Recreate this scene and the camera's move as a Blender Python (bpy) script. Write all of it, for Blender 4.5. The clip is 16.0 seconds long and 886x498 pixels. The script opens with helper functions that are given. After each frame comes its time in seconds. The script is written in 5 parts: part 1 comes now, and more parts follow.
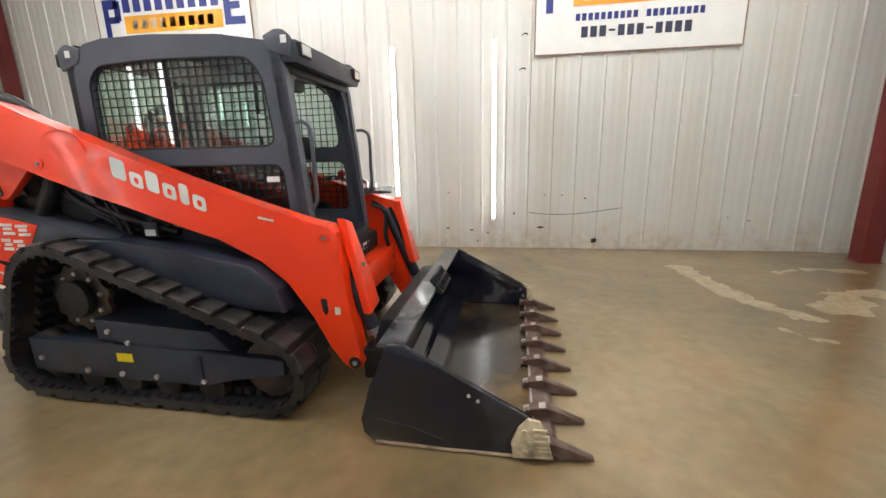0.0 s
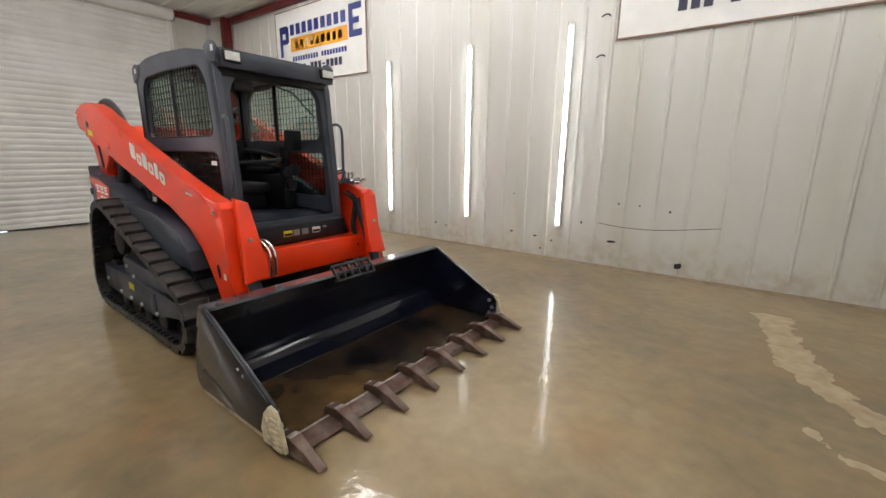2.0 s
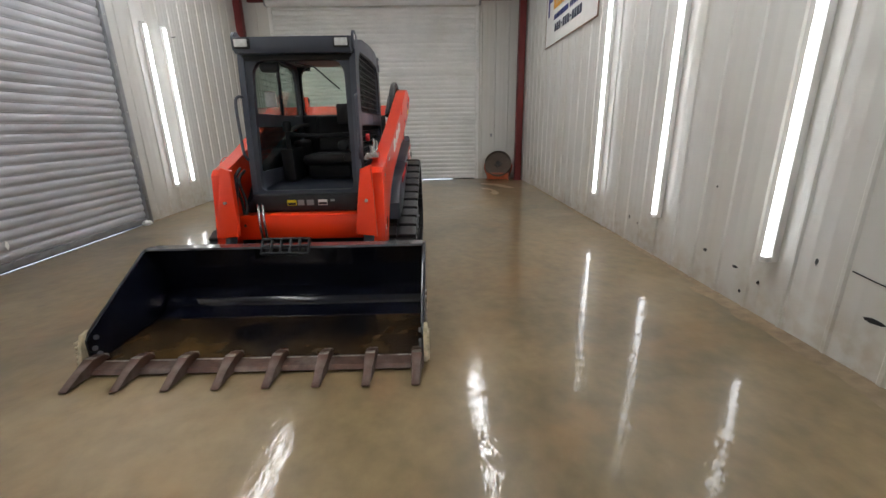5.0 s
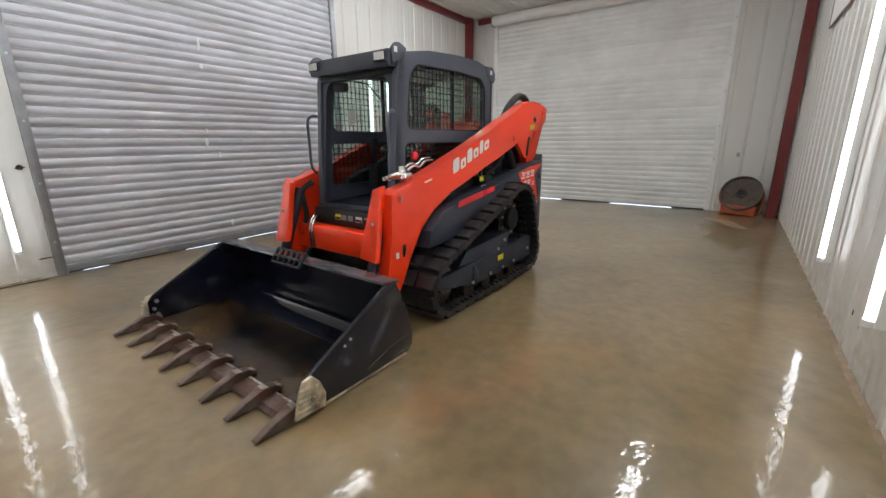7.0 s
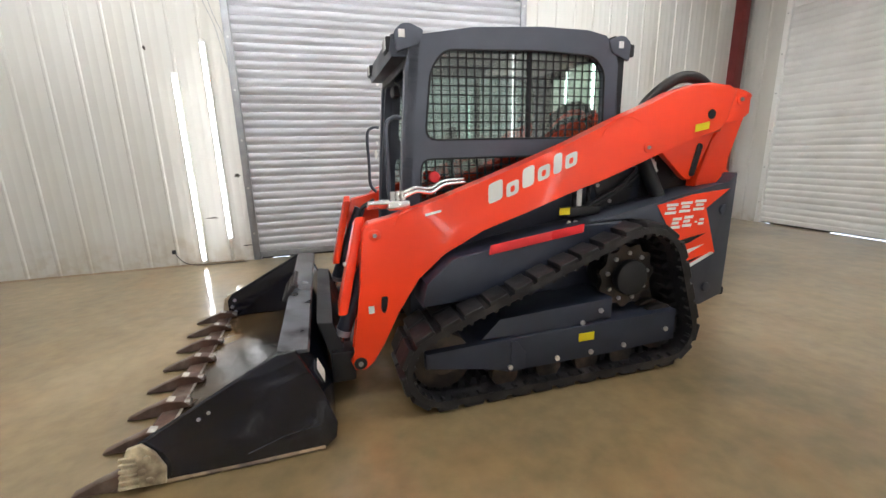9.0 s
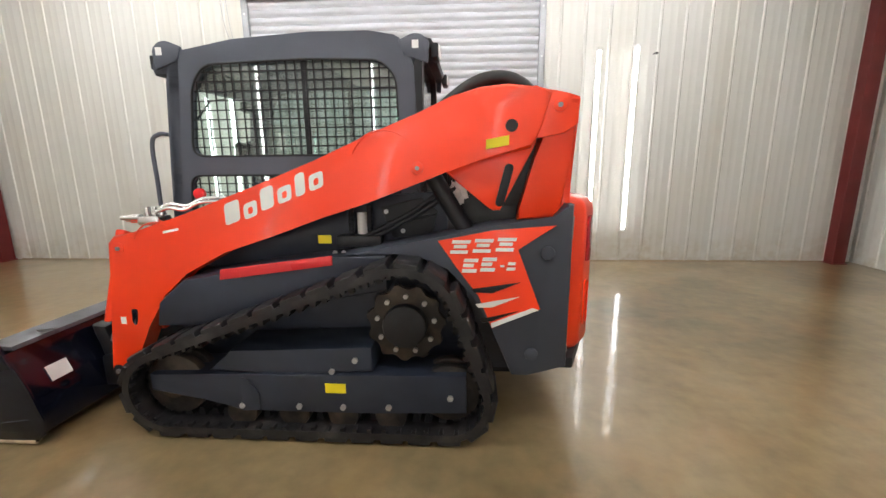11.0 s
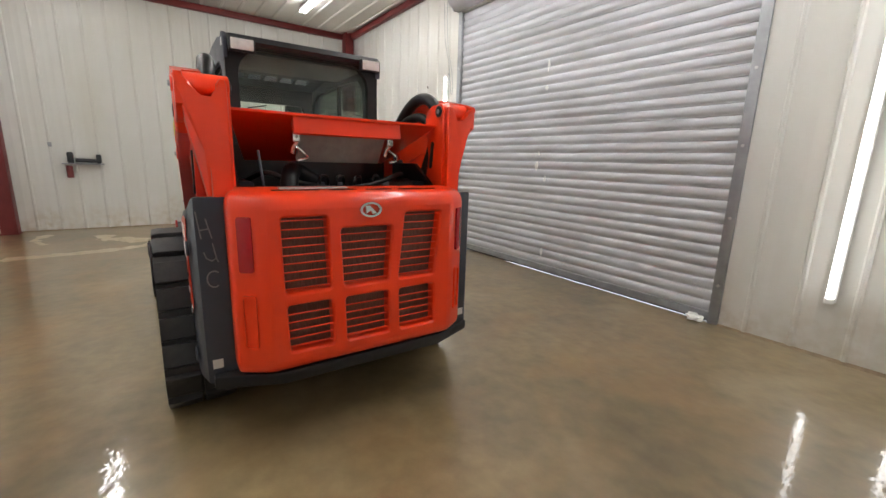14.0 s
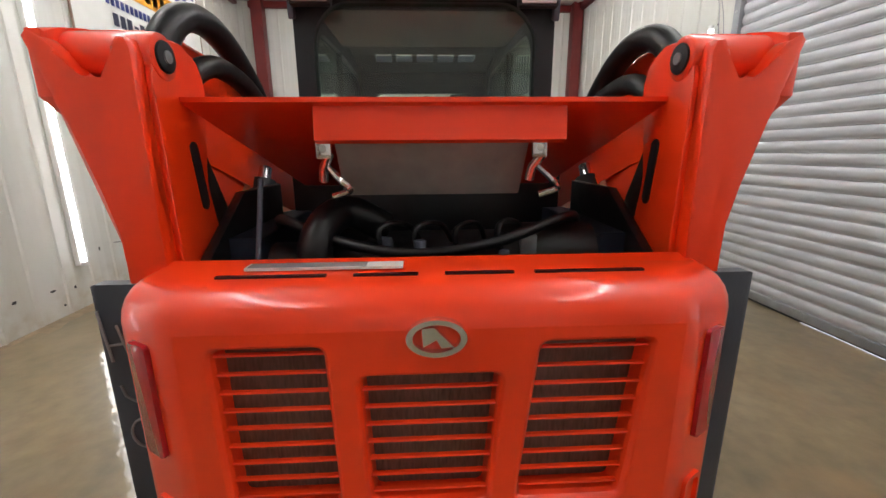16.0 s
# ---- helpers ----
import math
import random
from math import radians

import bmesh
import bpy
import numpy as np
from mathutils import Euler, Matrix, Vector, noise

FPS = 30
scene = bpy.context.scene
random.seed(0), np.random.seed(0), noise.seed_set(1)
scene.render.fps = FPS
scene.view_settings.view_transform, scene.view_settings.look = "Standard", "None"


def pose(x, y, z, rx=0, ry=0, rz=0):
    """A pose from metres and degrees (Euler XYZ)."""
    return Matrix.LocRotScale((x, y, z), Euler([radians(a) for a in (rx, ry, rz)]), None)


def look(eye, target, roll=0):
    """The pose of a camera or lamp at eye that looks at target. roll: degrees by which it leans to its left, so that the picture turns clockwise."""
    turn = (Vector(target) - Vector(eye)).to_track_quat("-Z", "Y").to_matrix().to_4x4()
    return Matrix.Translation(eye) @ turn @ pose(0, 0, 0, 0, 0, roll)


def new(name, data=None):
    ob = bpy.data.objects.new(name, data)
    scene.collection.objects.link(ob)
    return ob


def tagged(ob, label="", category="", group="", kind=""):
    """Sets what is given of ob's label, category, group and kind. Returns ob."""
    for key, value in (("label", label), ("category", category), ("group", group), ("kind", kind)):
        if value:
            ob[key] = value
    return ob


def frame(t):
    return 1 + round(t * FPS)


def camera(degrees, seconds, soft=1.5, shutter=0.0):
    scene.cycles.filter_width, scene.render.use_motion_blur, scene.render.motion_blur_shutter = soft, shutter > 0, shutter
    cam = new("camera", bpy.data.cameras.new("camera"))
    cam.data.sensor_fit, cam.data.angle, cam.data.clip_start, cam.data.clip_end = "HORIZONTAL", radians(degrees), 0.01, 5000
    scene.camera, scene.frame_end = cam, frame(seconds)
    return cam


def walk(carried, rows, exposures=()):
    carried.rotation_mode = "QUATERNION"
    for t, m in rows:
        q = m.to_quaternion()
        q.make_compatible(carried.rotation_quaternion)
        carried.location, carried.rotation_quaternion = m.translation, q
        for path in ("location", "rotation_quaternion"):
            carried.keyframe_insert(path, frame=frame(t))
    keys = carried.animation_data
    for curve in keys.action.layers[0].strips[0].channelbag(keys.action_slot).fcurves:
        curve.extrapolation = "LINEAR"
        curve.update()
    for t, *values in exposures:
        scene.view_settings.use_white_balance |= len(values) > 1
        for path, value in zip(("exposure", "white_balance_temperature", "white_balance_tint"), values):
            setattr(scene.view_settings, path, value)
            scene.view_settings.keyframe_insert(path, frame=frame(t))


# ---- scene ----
cam = camera(94.7, 16.0)
PATH = [
    (0, (1.992, -2.431, 1.326), (1.689, -0.507, 0.87), -1.2),
    (0.5, (2.367, -2.308, 1.312), (1.931, -0.412, 0.851), -0.7),
    (1, (2.844, -2.229, 1.296), (2.222, -0.378, 0.862), 0.1),
    (1.5, (3.226, -2.031, 1.267), (2.36, -0.28, 0.836), 0.5),
    (2, (3.613, -1.694, 1.277), (2.471, -0.115, 0.828), 0.6),
    (2.5, (3.962, -1.344, 1.286), (2.571, 0.01, 0.803), 0.3),
    (2.7, (4.073, -1.144, 1.276), (2.599, 0.112, 0.777), 0.3),
    (3, (4.176, -0.866, 1.267), (2.584, 0.234, 0.763), 0.1),
    (3.5, (4.348, -0.397, 1.253), (2.609, 0.445, 0.734), -0.0),
    (4, (4.395, 0.066, 1.251), (2.561, 0.655, 0.713), -0.0),
    (4.2, (4.374, 0.269, 1.255), (2.513, 0.753, 0.705), -0.2),
    (6.3, (3.697, 2.168, 1.295), (1.898, 1.504, 0.727), -0.7),
    (6.5, (3.571, 2.297, 1.281), (1.816, 1.517, 0.723), -0.4),
    (7, (3.18, 2.546, 1.297), (1.602, 1.43, 0.785), -0.5),
    (7.5, (2.767, 2.716, 1.324), (1.415, 1.33, 0.821), -0.3),
    (8, (2.297, 2.73, 1.303), (1.193, 1.139, 0.802), -0.3),
    (8.2, (2.116, 2.718, 1.327), (1.131, 1.049, 0.834), -0.7),
    (10.3, (0.067, 2.765, 1.327), (-0.061, 0.817, 0.892), -0.5),
    (10.5, (-0.14, 2.742, 1.3), (-0.214, 0.788, 0.88), -0.3),
    (11, (-0.653, 2.688, 1.33), (-0.551, 0.731, 0.926), -0.5),
    (11.5, (-1.211, 2.642, 1.336), (-0.891, 0.711, 0.924), -1.0),
    (12, (-1.712, 2.425, 1.313), (-1.203, 0.532, 0.916), -0.9),
    (12.5, (-2.181, 2.18, 1.271), (-1.398, 0.38, 0.889), -1.0),
    (13, (-2.555, 1.835, 1.273), (-1.488, 0.187, 0.892), -0.3),
    (13.5, (-2.847, 1.396, 1.297), (-1.493, -0.024, 0.908), 0.8),
    (14, (-3.011, 0.93, 1.313), (-1.415, -0.2, 0.897), 1.7),
    (14.5, (-2.909, 0.469, 1.3), (-1.156, -0.4, 0.884), 2.4),
    (15, (-2.69, 0.202, 1.329), (-0.815, -0.352, 0.907), 2.2),
    (15.5, (-2.352, 0.143, 1.347), (-0.419, -0.178, 0.949), 1.4),
    (16, (-1.958, 0.169, 1.403), (-0.018, 0.044, 0.932), -0.4),
]
EXPOSURE = [(0, 0.55, 6450, 10), (1.5, 0.34, 6450, 10), (2.5, 0.2, 6420, 10), (3.5, -0.07, 6330, 10), (4.2, -0.1, 6250, 10), (6.3, 0.07, 6120, 10), (8.2, 0.33, 6140, 10), (10.3, 0.71, 6430, 10), (12.0, 0.37, 6430, 10), (13.0, 0.25, 6480, 10), (14.5, 0.30, 6430, 10), (16, 0.26, 6380, 10)]
walk(cam, [(t, look(e, g, r)) for t, e, g, r in PATH], EXPOSURE)

# ---- world: a closed hall, hardly any daylight gets in ----
world = bpy.data.worlds.new("world")
scene.world = world
world.use_nodes = True
_wn = world.node_tree
_sky = _wn.nodes.new("ShaderNodeTexSky")
_sky.sky_type, _sky.sun_disc, _sky.sun_elevation = "NISHITA", False, radians(40)
_wn.links.new(_sky.outputs[0], _wn.nodes["Background"].inputs[0])
_wn.nodes["Background"].inputs[1].default_value = 0.15
TUBE_GLOW, CEILING_GLOW = 6.5, 23.5


# ---- materials ----
def material(name, colour, rough=0.5, metal=0.0, spread=0.12, scale=6.0, bump=0.0, bump_scale=60.0, coat=0.0, second=None,
             patch=1.2, low=0.45, high=0.65, rough_spread=0.1, stretch=(1, 1, 1), spec=0.5, random_value=0.0, place=""):
    """A painted, cast or rubber surface: base colour with two scales of variation, uneven gloss and fine relief."""
    m = bpy.data.materials.new(name)
    m.use_nodes = True
    t = m.node_tree
    n, link = t.nodes, t.links.new
    b = n["Principled BSDF"]
    co, mp = n.new("ShaderNodeTexCoord"), n.new("ShaderNodeMapping")
    mp.inputs["Scale"].default_value = stretch
    if place:
        link(n.new("ShaderNodeNewGeometry").outputs["Position"], mp.inputs[0])
    else:
        link(co.outputs["Object"], mp.inputs[0])

    def tex(s, detail=4.0):
        x = n.new("ShaderNodeTexNoise")
        x.inputs["Scale"].default_value, x.inputs["Detail"].default_value = s, detail
        link(mp.outputs[0], x.inputs["Vector"])
        return x.outputs["Fac"]

    def remap(source, a, c, d, e):
        x = n.new("ShaderNodeMapRange")
        for i, v in enumerate((a, c, d, e)):
            x.inputs[i + 1].default_value = v
        link(source, x.inputs[0])
        return x.outputs[0]

    fine = tex(scale)
    val = remap(fine, 0.3, 0.7, 1 - spread, 1 + spread)
    mix = n.new("ShaderNodeMix")
    mix.data_type = "RGBA"
    mix.inputs["A"].default_value = (*colour, 1)
    mix.inputs["B"].default_value = (*(second or colour), 1)
    link(remap(tex(patch), low, high, 0.0, 1.0), mix.inputs["Factor"])
    hsv = n.new("ShaderNodeHueSaturation")
    link(mix.outputs["Result"], hsv.inputs["Color"])
    if random_value:
        info = n.new("ShaderNodeObjectInfo")
        mul = n.new("ShaderNodeMath")
        mul.operation = "MULTIPLY"
        link(val, mul.inputs[0])
        link(remap(info.outputs["Random"], 0, 1, 1 - random_value, 1 + random_value), mul.inputs[1])
        val = mul.outputs[0]
    link(val, hsv.inputs["Value"])
    link(hsv.outputs[0], b.inputs["Base Color"])
    link(remap(tex(scale * 0.6), 0.3, 0.7, max(0.02, rough - rough_spread), min(1, rough + rough_spread)), b.inputs["Roughness"])
    b.inputs["Metallic"].default_value = metal
    b.inputs["Coat Weight"].default_value = coat
    b.inputs["Coat Roughness"].default_value = 0.08
    b.inputs["Specular IOR Level"].default_value = spec
    if bump:
        bp = n.new("ShaderNodeBump")
        bp.inputs["Strength"].default_value, bp.inputs["Distance"].default_value = bump, 0.003
        link(tex(bump_scale), bp.inputs["Height"])
        link(bp.outputs[0], b.inputs["Normal"])
    return m


def glow(name, colour, strength):
    m = bpy.data.materials.new(name)
    m.use_nodes = True
    b = m.node_tree.nodes["Principled BSDF"]
    b.inputs["Base Color"].default_value = (0.9, 0.9, 0.9, 1)
    b.inputs["Emission Color"].default_value = (*colour, 1)
    b.inputs["Emission Strength"].default_value = strength
    return m


def glass(name, tint, gloss=1.0):
    m = bpy.data.materials.new(name)
    m.use_nodes = True
    n, link = m.node_tree.nodes, m.node_tree.links.new
    clear, shine, edge, mix = (n.new("ShaderNode" + k) for k in ("BsdfTransparent", "BsdfGlossy", "LayerWeight", "MixShader"))
    clear.inputs[0].default_value = (*tint, 1)
    shine.inputs["Roughness"].default_value = 0.02
    edge.inputs[0].default_value = 0.5
    power, mul = n.new("ShaderNodeMath"), n.new("ShaderNodeMath")
    power.operation, mul.operation, mul.use_clamp = "POWER", "MULTIPLY_ADD", True
    power.inputs[1].default_value = 4.0
    mul.inputs[1].default_value, mul.inputs[2].default_value = 0.8, 0.05 * gloss
    link(edge.outputs["Facing"], power.inputs[0])
    link(power.outputs[0], mul.inputs[0])
    link(mul.outputs[0], mix.inputs[0])
    link(clear.outputs[0], mix.inputs[1])
    link(shine.outputs[0], mix.inputs[2])
    link(mix.outputs[0], n["Material Output"].inputs[0])
    return m


def wet_concrete():
    """Polished, wet slab: olive-brown cement with tan silt, and a film of water that lies unevenly."""
    m = bpy.data.materials.new("wet_concrete")
    m.use_nodes = True
    n, link = m.node_tree.nodes, m.node_tree.links.new
    b = n["Principled BSDF"]
    co = n.new("ShaderNodeTexCoord")

    def tex(s, detail, dist=0.0):
        x = n.new("ShaderNodeTexNoise")
        for k, v in (("Scale", s), ("Detail", detail), ("Distortion", dist)):
            x.inputs[k].default_value = v
        link(co.outputs["Object"], x.inputs["Vector"])
        return x.outputs["Fac"]

    def ramp(source, *stops):
        x = n.new("ShaderNodeValToRGB")
        e = x.color_ramp.elements
        while len(e) < len(stops):
            e.new(0.5)
        for el, (p, c) in zip(e, stops):
            el.position, el.color = p, (*c, 1) if len(c) == 3 else c
        link(source, x.inputs[0])
        return x.outputs[0]

    def mixed(f, a, c):
        x = n.new("ShaderNodeMix")
        x.data_type = "RGBA"
        for s, k in ((f, "Factor"), (a, "A"), (c, "B")):
            link(s, x.inputs[k]) if not isinstance(s, tuple) else setattr(x.inputs[k], "default_value", s)
        return x.outputs["Result"]

    base = ramp(tex(0.55, 5, 0.6), (0.3, FLOOR_DARK), (0.52, FLOOR_MID), (0.72, FLOOR_LIGHT))
    fine = ramp(tex(9, 8), (0.3, (0.82, 0.82, 0.82)), (0.7, (1.12, 1.12, 1.12)))
    mul = n.new("ShaderNodeMix")
    mul.data_type, mul.blend_type = "RGBA", "MULTIPLY"
    mul.inputs["Factor"].default_value = 1.0
    link(base, mul.inputs["A"])
    link(fine, mul.inputs["B"])
    ochre = ramp(tex(1.7, 3, 0.6), (0.50, (0, 0, 0)), (0.75, (0.55, 0.55, 0.55)))
    warm = mixed(ochre, mul.outputs["Result"], (0.33, 0.195, 0.080, 1))
    silt = ramp(tex(1.1, 3, 0.7), (0.58, (0, 0, 0)), (0.82, (0.6, 0.6, 0.6)))
    link(mixed(silt, warm, (*FLOOR_SILT, 1)), b.inputs["Base Color"])
    # damp cement below, an uneven film of water above it
    link(ramp(tex(0.9, 2, 0.5), (0.35, (0.34, 0.34, 0.34)), (0.62, (0.31, 0.31, 0.31)), (0.78, (0.40, 0.40, 0.40))), b.inputs["Roughness"])
    b.inputs["Specular IOR Level"].default_value = 0.35
    b.inputs["Coat IOR"].default_value = 1.50
    link(ramp(tex(1.3, 3, 0.3), (0.20, (0.75, 0.75, 0.75)), (0.85, (1, 1, 1))), b.inputs["Coat Weight"])
    link(ramp(tex(1.6, 3, 0.3), (0.30, (0.038, 0.038, 0.038)), (0.56, (0.062, 0.062, 0.062)), (0.80, (0.13, 0.13, 0.13))), b.inputs["Coat Roughness"])

    def relief(height, strength, depth, socket, below=None):
        x = n.new("ShaderNodeBump")
        x.inputs["Strength"].default_value, x.inputs["Distance"].default_value = strength, depth
        link(height, x.inputs["Height"])
        if below:
            link(below, x.inputs["Normal"])
        link(x.outputs[0], b.inputs[socket])
        return x.outputs[0]

    relief(tex(7, 3, 0.4), 0.45, 0.006, "Normal")
    broad = relief(tex(3.2, 1.5, 0.3), 0.40, 0.004, "Coat Normal")
    rough = ramp(tex(16, 2.5, 0.2), (0.40, (0, 0, 0)), (0.90, (1, 1, 1)))
    relief(rough, 0.22, 0.0040, "Coat Normal", broad)
    return m


def wall_paint(colour, aged, mud):
    """White baked paint on sheet metal: faint yellowing in tall streaks, scuffs, and dried mud splashed up from the floor."""
    m = bpy.data.materials.new("white_panel_paint")
    m.use_nodes = True
    n, link = m.node_tree.nodes, m.node_tree.links.new
    b = n["Principled BSDF"]
    place = n.new("ShaderNodeNewGeometry").outputs["Position"]

    def tex(scale, detail, stretch=(1, 1, 1), dist=0.0):
        mp, x = n.new("ShaderNodeMapping"), n.new("ShaderNodeTexNoise")
        mp.inputs["Scale"].default_value = stretch
        link(place, mp.inputs[0])
        link(mp.outputs[0], x.inputs["Vector"])
        for k, v in (("Scale", scale), ("Detail", detail), ("Distortion", dist)):
            x.inputs[k].default_value = v
        return x.outputs["Fac"]

    def remap(source, lo, hi, to_lo, to_hi):
        x = n.new("ShaderNodeMapRange")
        for i, v in enumerate((lo, hi, to_lo, to_hi)):
            x.inputs[i + 1].default_value = v
        link(source, x.inputs[0])
        return x.outputs[0]

    def maths(kind, p, q):
        x = n.new("ShaderNodeMath")
        x.operation = kind
        for i, v in enumerate((p, q)):
            if isinstance(v, (int, float)):
                x.inputs[i].default_value = v
            else:
                link(v, x.inputs[i])
        return x.outputs[0]

    def mixed(f, p, q):
        x = n.new("ShaderNodeMix")
        x.data_type = "RGBA"
        link(f, x.inputs["Factor"])
        for v, k in ((p, "A"), (q, "B")):
            if isinstance(v, tuple):
                x.inputs[k].default_value = (*v, 1)
            else:
                link(v, x.inputs[k])
        return x.outputs["Result"]

    streaks = remap(tex(2.2, 5, (1, 1, 0.18)), 0.42, 0.75, 0.0, 0.9)
    paint = mixed(streaks, colour, aged)
    split = n.new("ShaderNodeSeparateXYZ")
    link(place, split.inputs[0])
    reach = maths("SUBTRACT", maths("MULTIPLY", tex(2.6, 6, (1, 1, 0.6), 0.5), 0.95), split.outputs["Z"])
    splash = maths("MULTIPLY", remap(reach, 0.0, 0.55, 0.0, 0.55), remap(tex(11, 5), 0.40, 0.62, 0.25, 1.0))
    paint = mixed(splash, paint, mud)
    specks = remap(tex(38, 2), 0.74, 0.80, 0.0, 0.35)
    link(mixed(specks, paint, (0.32, 0.27, 0.20)), b.inputs["Base Color"])
    link(remap(tex(3.0, 4), 0.3, 0.7, 0.30, 0.42), b.inputs["Roughness"])
    bump = n.new("ShaderNodeBump")
    bump.inputs["Strength"].default_value, bump.inputs["Distance"].default_value = 0.10, 0.004
    link(tex(5, 3), bump.inputs["Height"])
    link(bump.outputs[0], b.inputs["Normal"])
    return m


FLOOR_DARK, FLOOR_MID, FLOOR_LIGHT, FLOOR_SILT = (0.150, 0.113, 0.056), (0.262, 0.192, 0.097), (0.36, 0.266, 0.145), (0.40, 0.315, 0.20)
CONCRETE = wet_concrete()
SILT = material("dried_silt", (0.25, 0.185, 0.115), 0.6, spread=0.2, scale=14, bump=0.5)
PANEL = wall_paint((0.675, 0.672, 0.645), (0.61, 0.59, 0.53), (0.40, 0.31, 0.19))
CEILING = material("ceiling_paint", (0.72, 0.72, 0.68), 0.45, spread=0.03, scale=3)
SLAT = material("galvanised_slat", (0.55, 0.56, 0.60), 0.42, metal=0.15, spread=0.08, scale=3, stretch=(1, 1, 4), second=(0.47, 0.475, 0.50), random_value=0.06, place="world")
SLAT_WHITE = material("white_slat", (0.86, 0.86, 0.85), 0.4, spread=0.04, scale=3, second=(0.80, 0.80, 0.78), random_value=0.04, place="world")
STEEL = material("dull_steel", (0.33, 0.34, 0.36), 0.45, metal=0.6, spread=0.12, scale=8)
RED = material("oxide_red_paint", (0.16, 0.018, 0.018), 0.45, spread=0.12, scale=5, bump=0.2)
ORANGE = material("orange_red_enamel", (0.97, 0.048, 0.004), 0.36, spread=0.03, scale=3, coat=0.55, bump=0.012, bump_scale=12, rough_spread=0.05)
GREY = material("charcoal_paint", (0.074, 0.083, 0.110), 0.40, spread=0.08, scale=5, bump=0.15, bump_scale=120)
FENDER = material("dark_slate_plastic", (0.045, 0.052, 0.072), 0.42, spread=0.06, scale=5, bump=0.12, bump_scale=140)
BLUEGREY = material("dark_blue_grey_paint", (0.019, 0.024, 0.041), 0.38, spread=0.15, scale=5, second=(0.022, 0.028, 0.045))
BLACK = material("black_paint", (0.004, 0.0055, 0.014), 0.15, spread=0.2, scale=6, coat=0.4, bump=0.05, second=(0.009, 0.011, 0.022), patch=3, rough_spread=0.05)
MATT = material("matt_black_plastic", (0.008, 0.009, 0.012), 0.5, spread=0.15, scale=8, bump=0.2, bump_scale=150)
HOSE = material("black_hose_rubber", (0.012, 0.012, 0.013), 0.42, spread=0.2, scale=20, bump=0.15, bump_scale=90)
RUBBER = material("track_rubber", (0.011, 0.011, 0.013), 0.42, spread=0.35, scale=14, bump=0.5, bump_scale=45, second=(0.050, 0.043, 0.040), patch=6, low=0.5,
                  high=0.75)
RUST = material("rusty_worn_steel", (0.105, 0.056, 0.040), 0.45, metal=0.35, spread=0.3, scale=18, bump=0.7, bump_scale=50, second=(0.17, 0.125, 0.105), patch=5)
BUCKET_IN = material("worn_bucket_floor", (0.009, 0.009, 0.012), 0.17, rough_spread=0.08, metal=0.25, spread=0.3, scale=7, second=(0.15, 0.088, 0.032), patch=1.3, low=0.40, high=0.70,
                     bump=0.4, bump_scale=30)
DUSTY = material("dusty_cast_steel", (0.020, 0.017, 0.015), 0.45, metal=0.2, spread=0.3, scale=14, bump=0.5, second=(0.085, 0.06, 0.042), patch=6)
CUTTER = material("chipped_cream_steel", (0.55, 0.47, 0.32), 0.6, spread=0.3, scale=25, bump=0.8, bump_scale=50, second=(0.28, 0.22, 0.15), patch=9)
BRIGHT = material("rubbed_bright_steel", (0.42, 0.39, 0.36), 0.35, metal=0.6, spread=0.3, scale=30, second=(0.16, 0.11, 0.085), patch=14)
CHROME = material("bright_metal", (0.78, 0.78, 0.78), 0.14, metal=0.95, spread=0.05, rough_spread=0.04)
BOLT = material("zinc_bolt", (0.55, 0.55, 0.55), 0.35, metal=0.7, spread=0.1)
YELLOW = material("yellow_sticker", (0.80, 0.66, 0.01), 0.5, spread=0.03)
WHITE = material("white_vinyl", (0.82, 0.82, 0.80), 0.45, spread=0.03)
GREYLABEL = material("grey_print", (0.25, 0.25, 0.26), 0.5, spread=0.05)
BLUE = material("navy_vinyl", (0.018, 0.03, 0.20), 0.45, spread=0.05)
AMBER = material("amber_vinyl", (0.80, 0.36, 0.02), 0.45, spread=0.05)
STRIPE = material("red_reflector", (0.70, 0.03, 0.035), 0.3, spread=0.04)
TAIL = material("dark_red_lens", (0.45, 0.008, 0.016), 0.15, spread=0.05, coat=0.5)
LENS = material("lamp_lens", (0.75, 0.75, 0.74), 0.15, spread=0.1, scale=40, coat=0.5)
INSULATION = material("grey_foam", (0.32, 0.30, 0.28), 0.75, spread=0.1, scale=20, bump=0.4)
RADIATOR = material("radiator_core", (0.17, 0.085, 0.068), 0.6, metal=0.3, spread=0.3, scale=30, stretch=(1, 6, 1))
# Near-black throughout the engine bay: the recess's shade is put into the colour.
BAY_SHADE = material("bay_shade_black", (0.0035, 0.0037, 0.005), 0.4, spread=0.3, scale=9, bump=0.3, second=(0.008, 0.008, 0.009), patch=5)
SEAT = material("black_vinyl_seat", (0.014, 0.014, 0.016), 0.5, spread=0.1, bump=0.3)
FAN_MESH = material("dusty_fan_guard", (0.13, 0.10, 0.075), 0.6, metal=0.3, spread=0.3, scale=15)
FAN_ORANGE = material("faded_orange_paint", (0.45, 0.10, 0.035), 0.5, spread=0.2)
TUBE = glow("lamp_tube", (1.0, 0.99, 0.97), TUBE_GLOW)
CEIL_TUBE = glow("ceiling_tube", (1.0, 0.98, 0.95), CEILING_GLOW)
DAY = glow("daylight_gap", (0.74, 0.83, 1.0), 3.0)
WINDOW = glass("cab_glass", (0.78, 0.87, 0.84), 3.0)
REARGLASS = glass("tinted_rear_glass", (0.86, 0.93, 0.88))
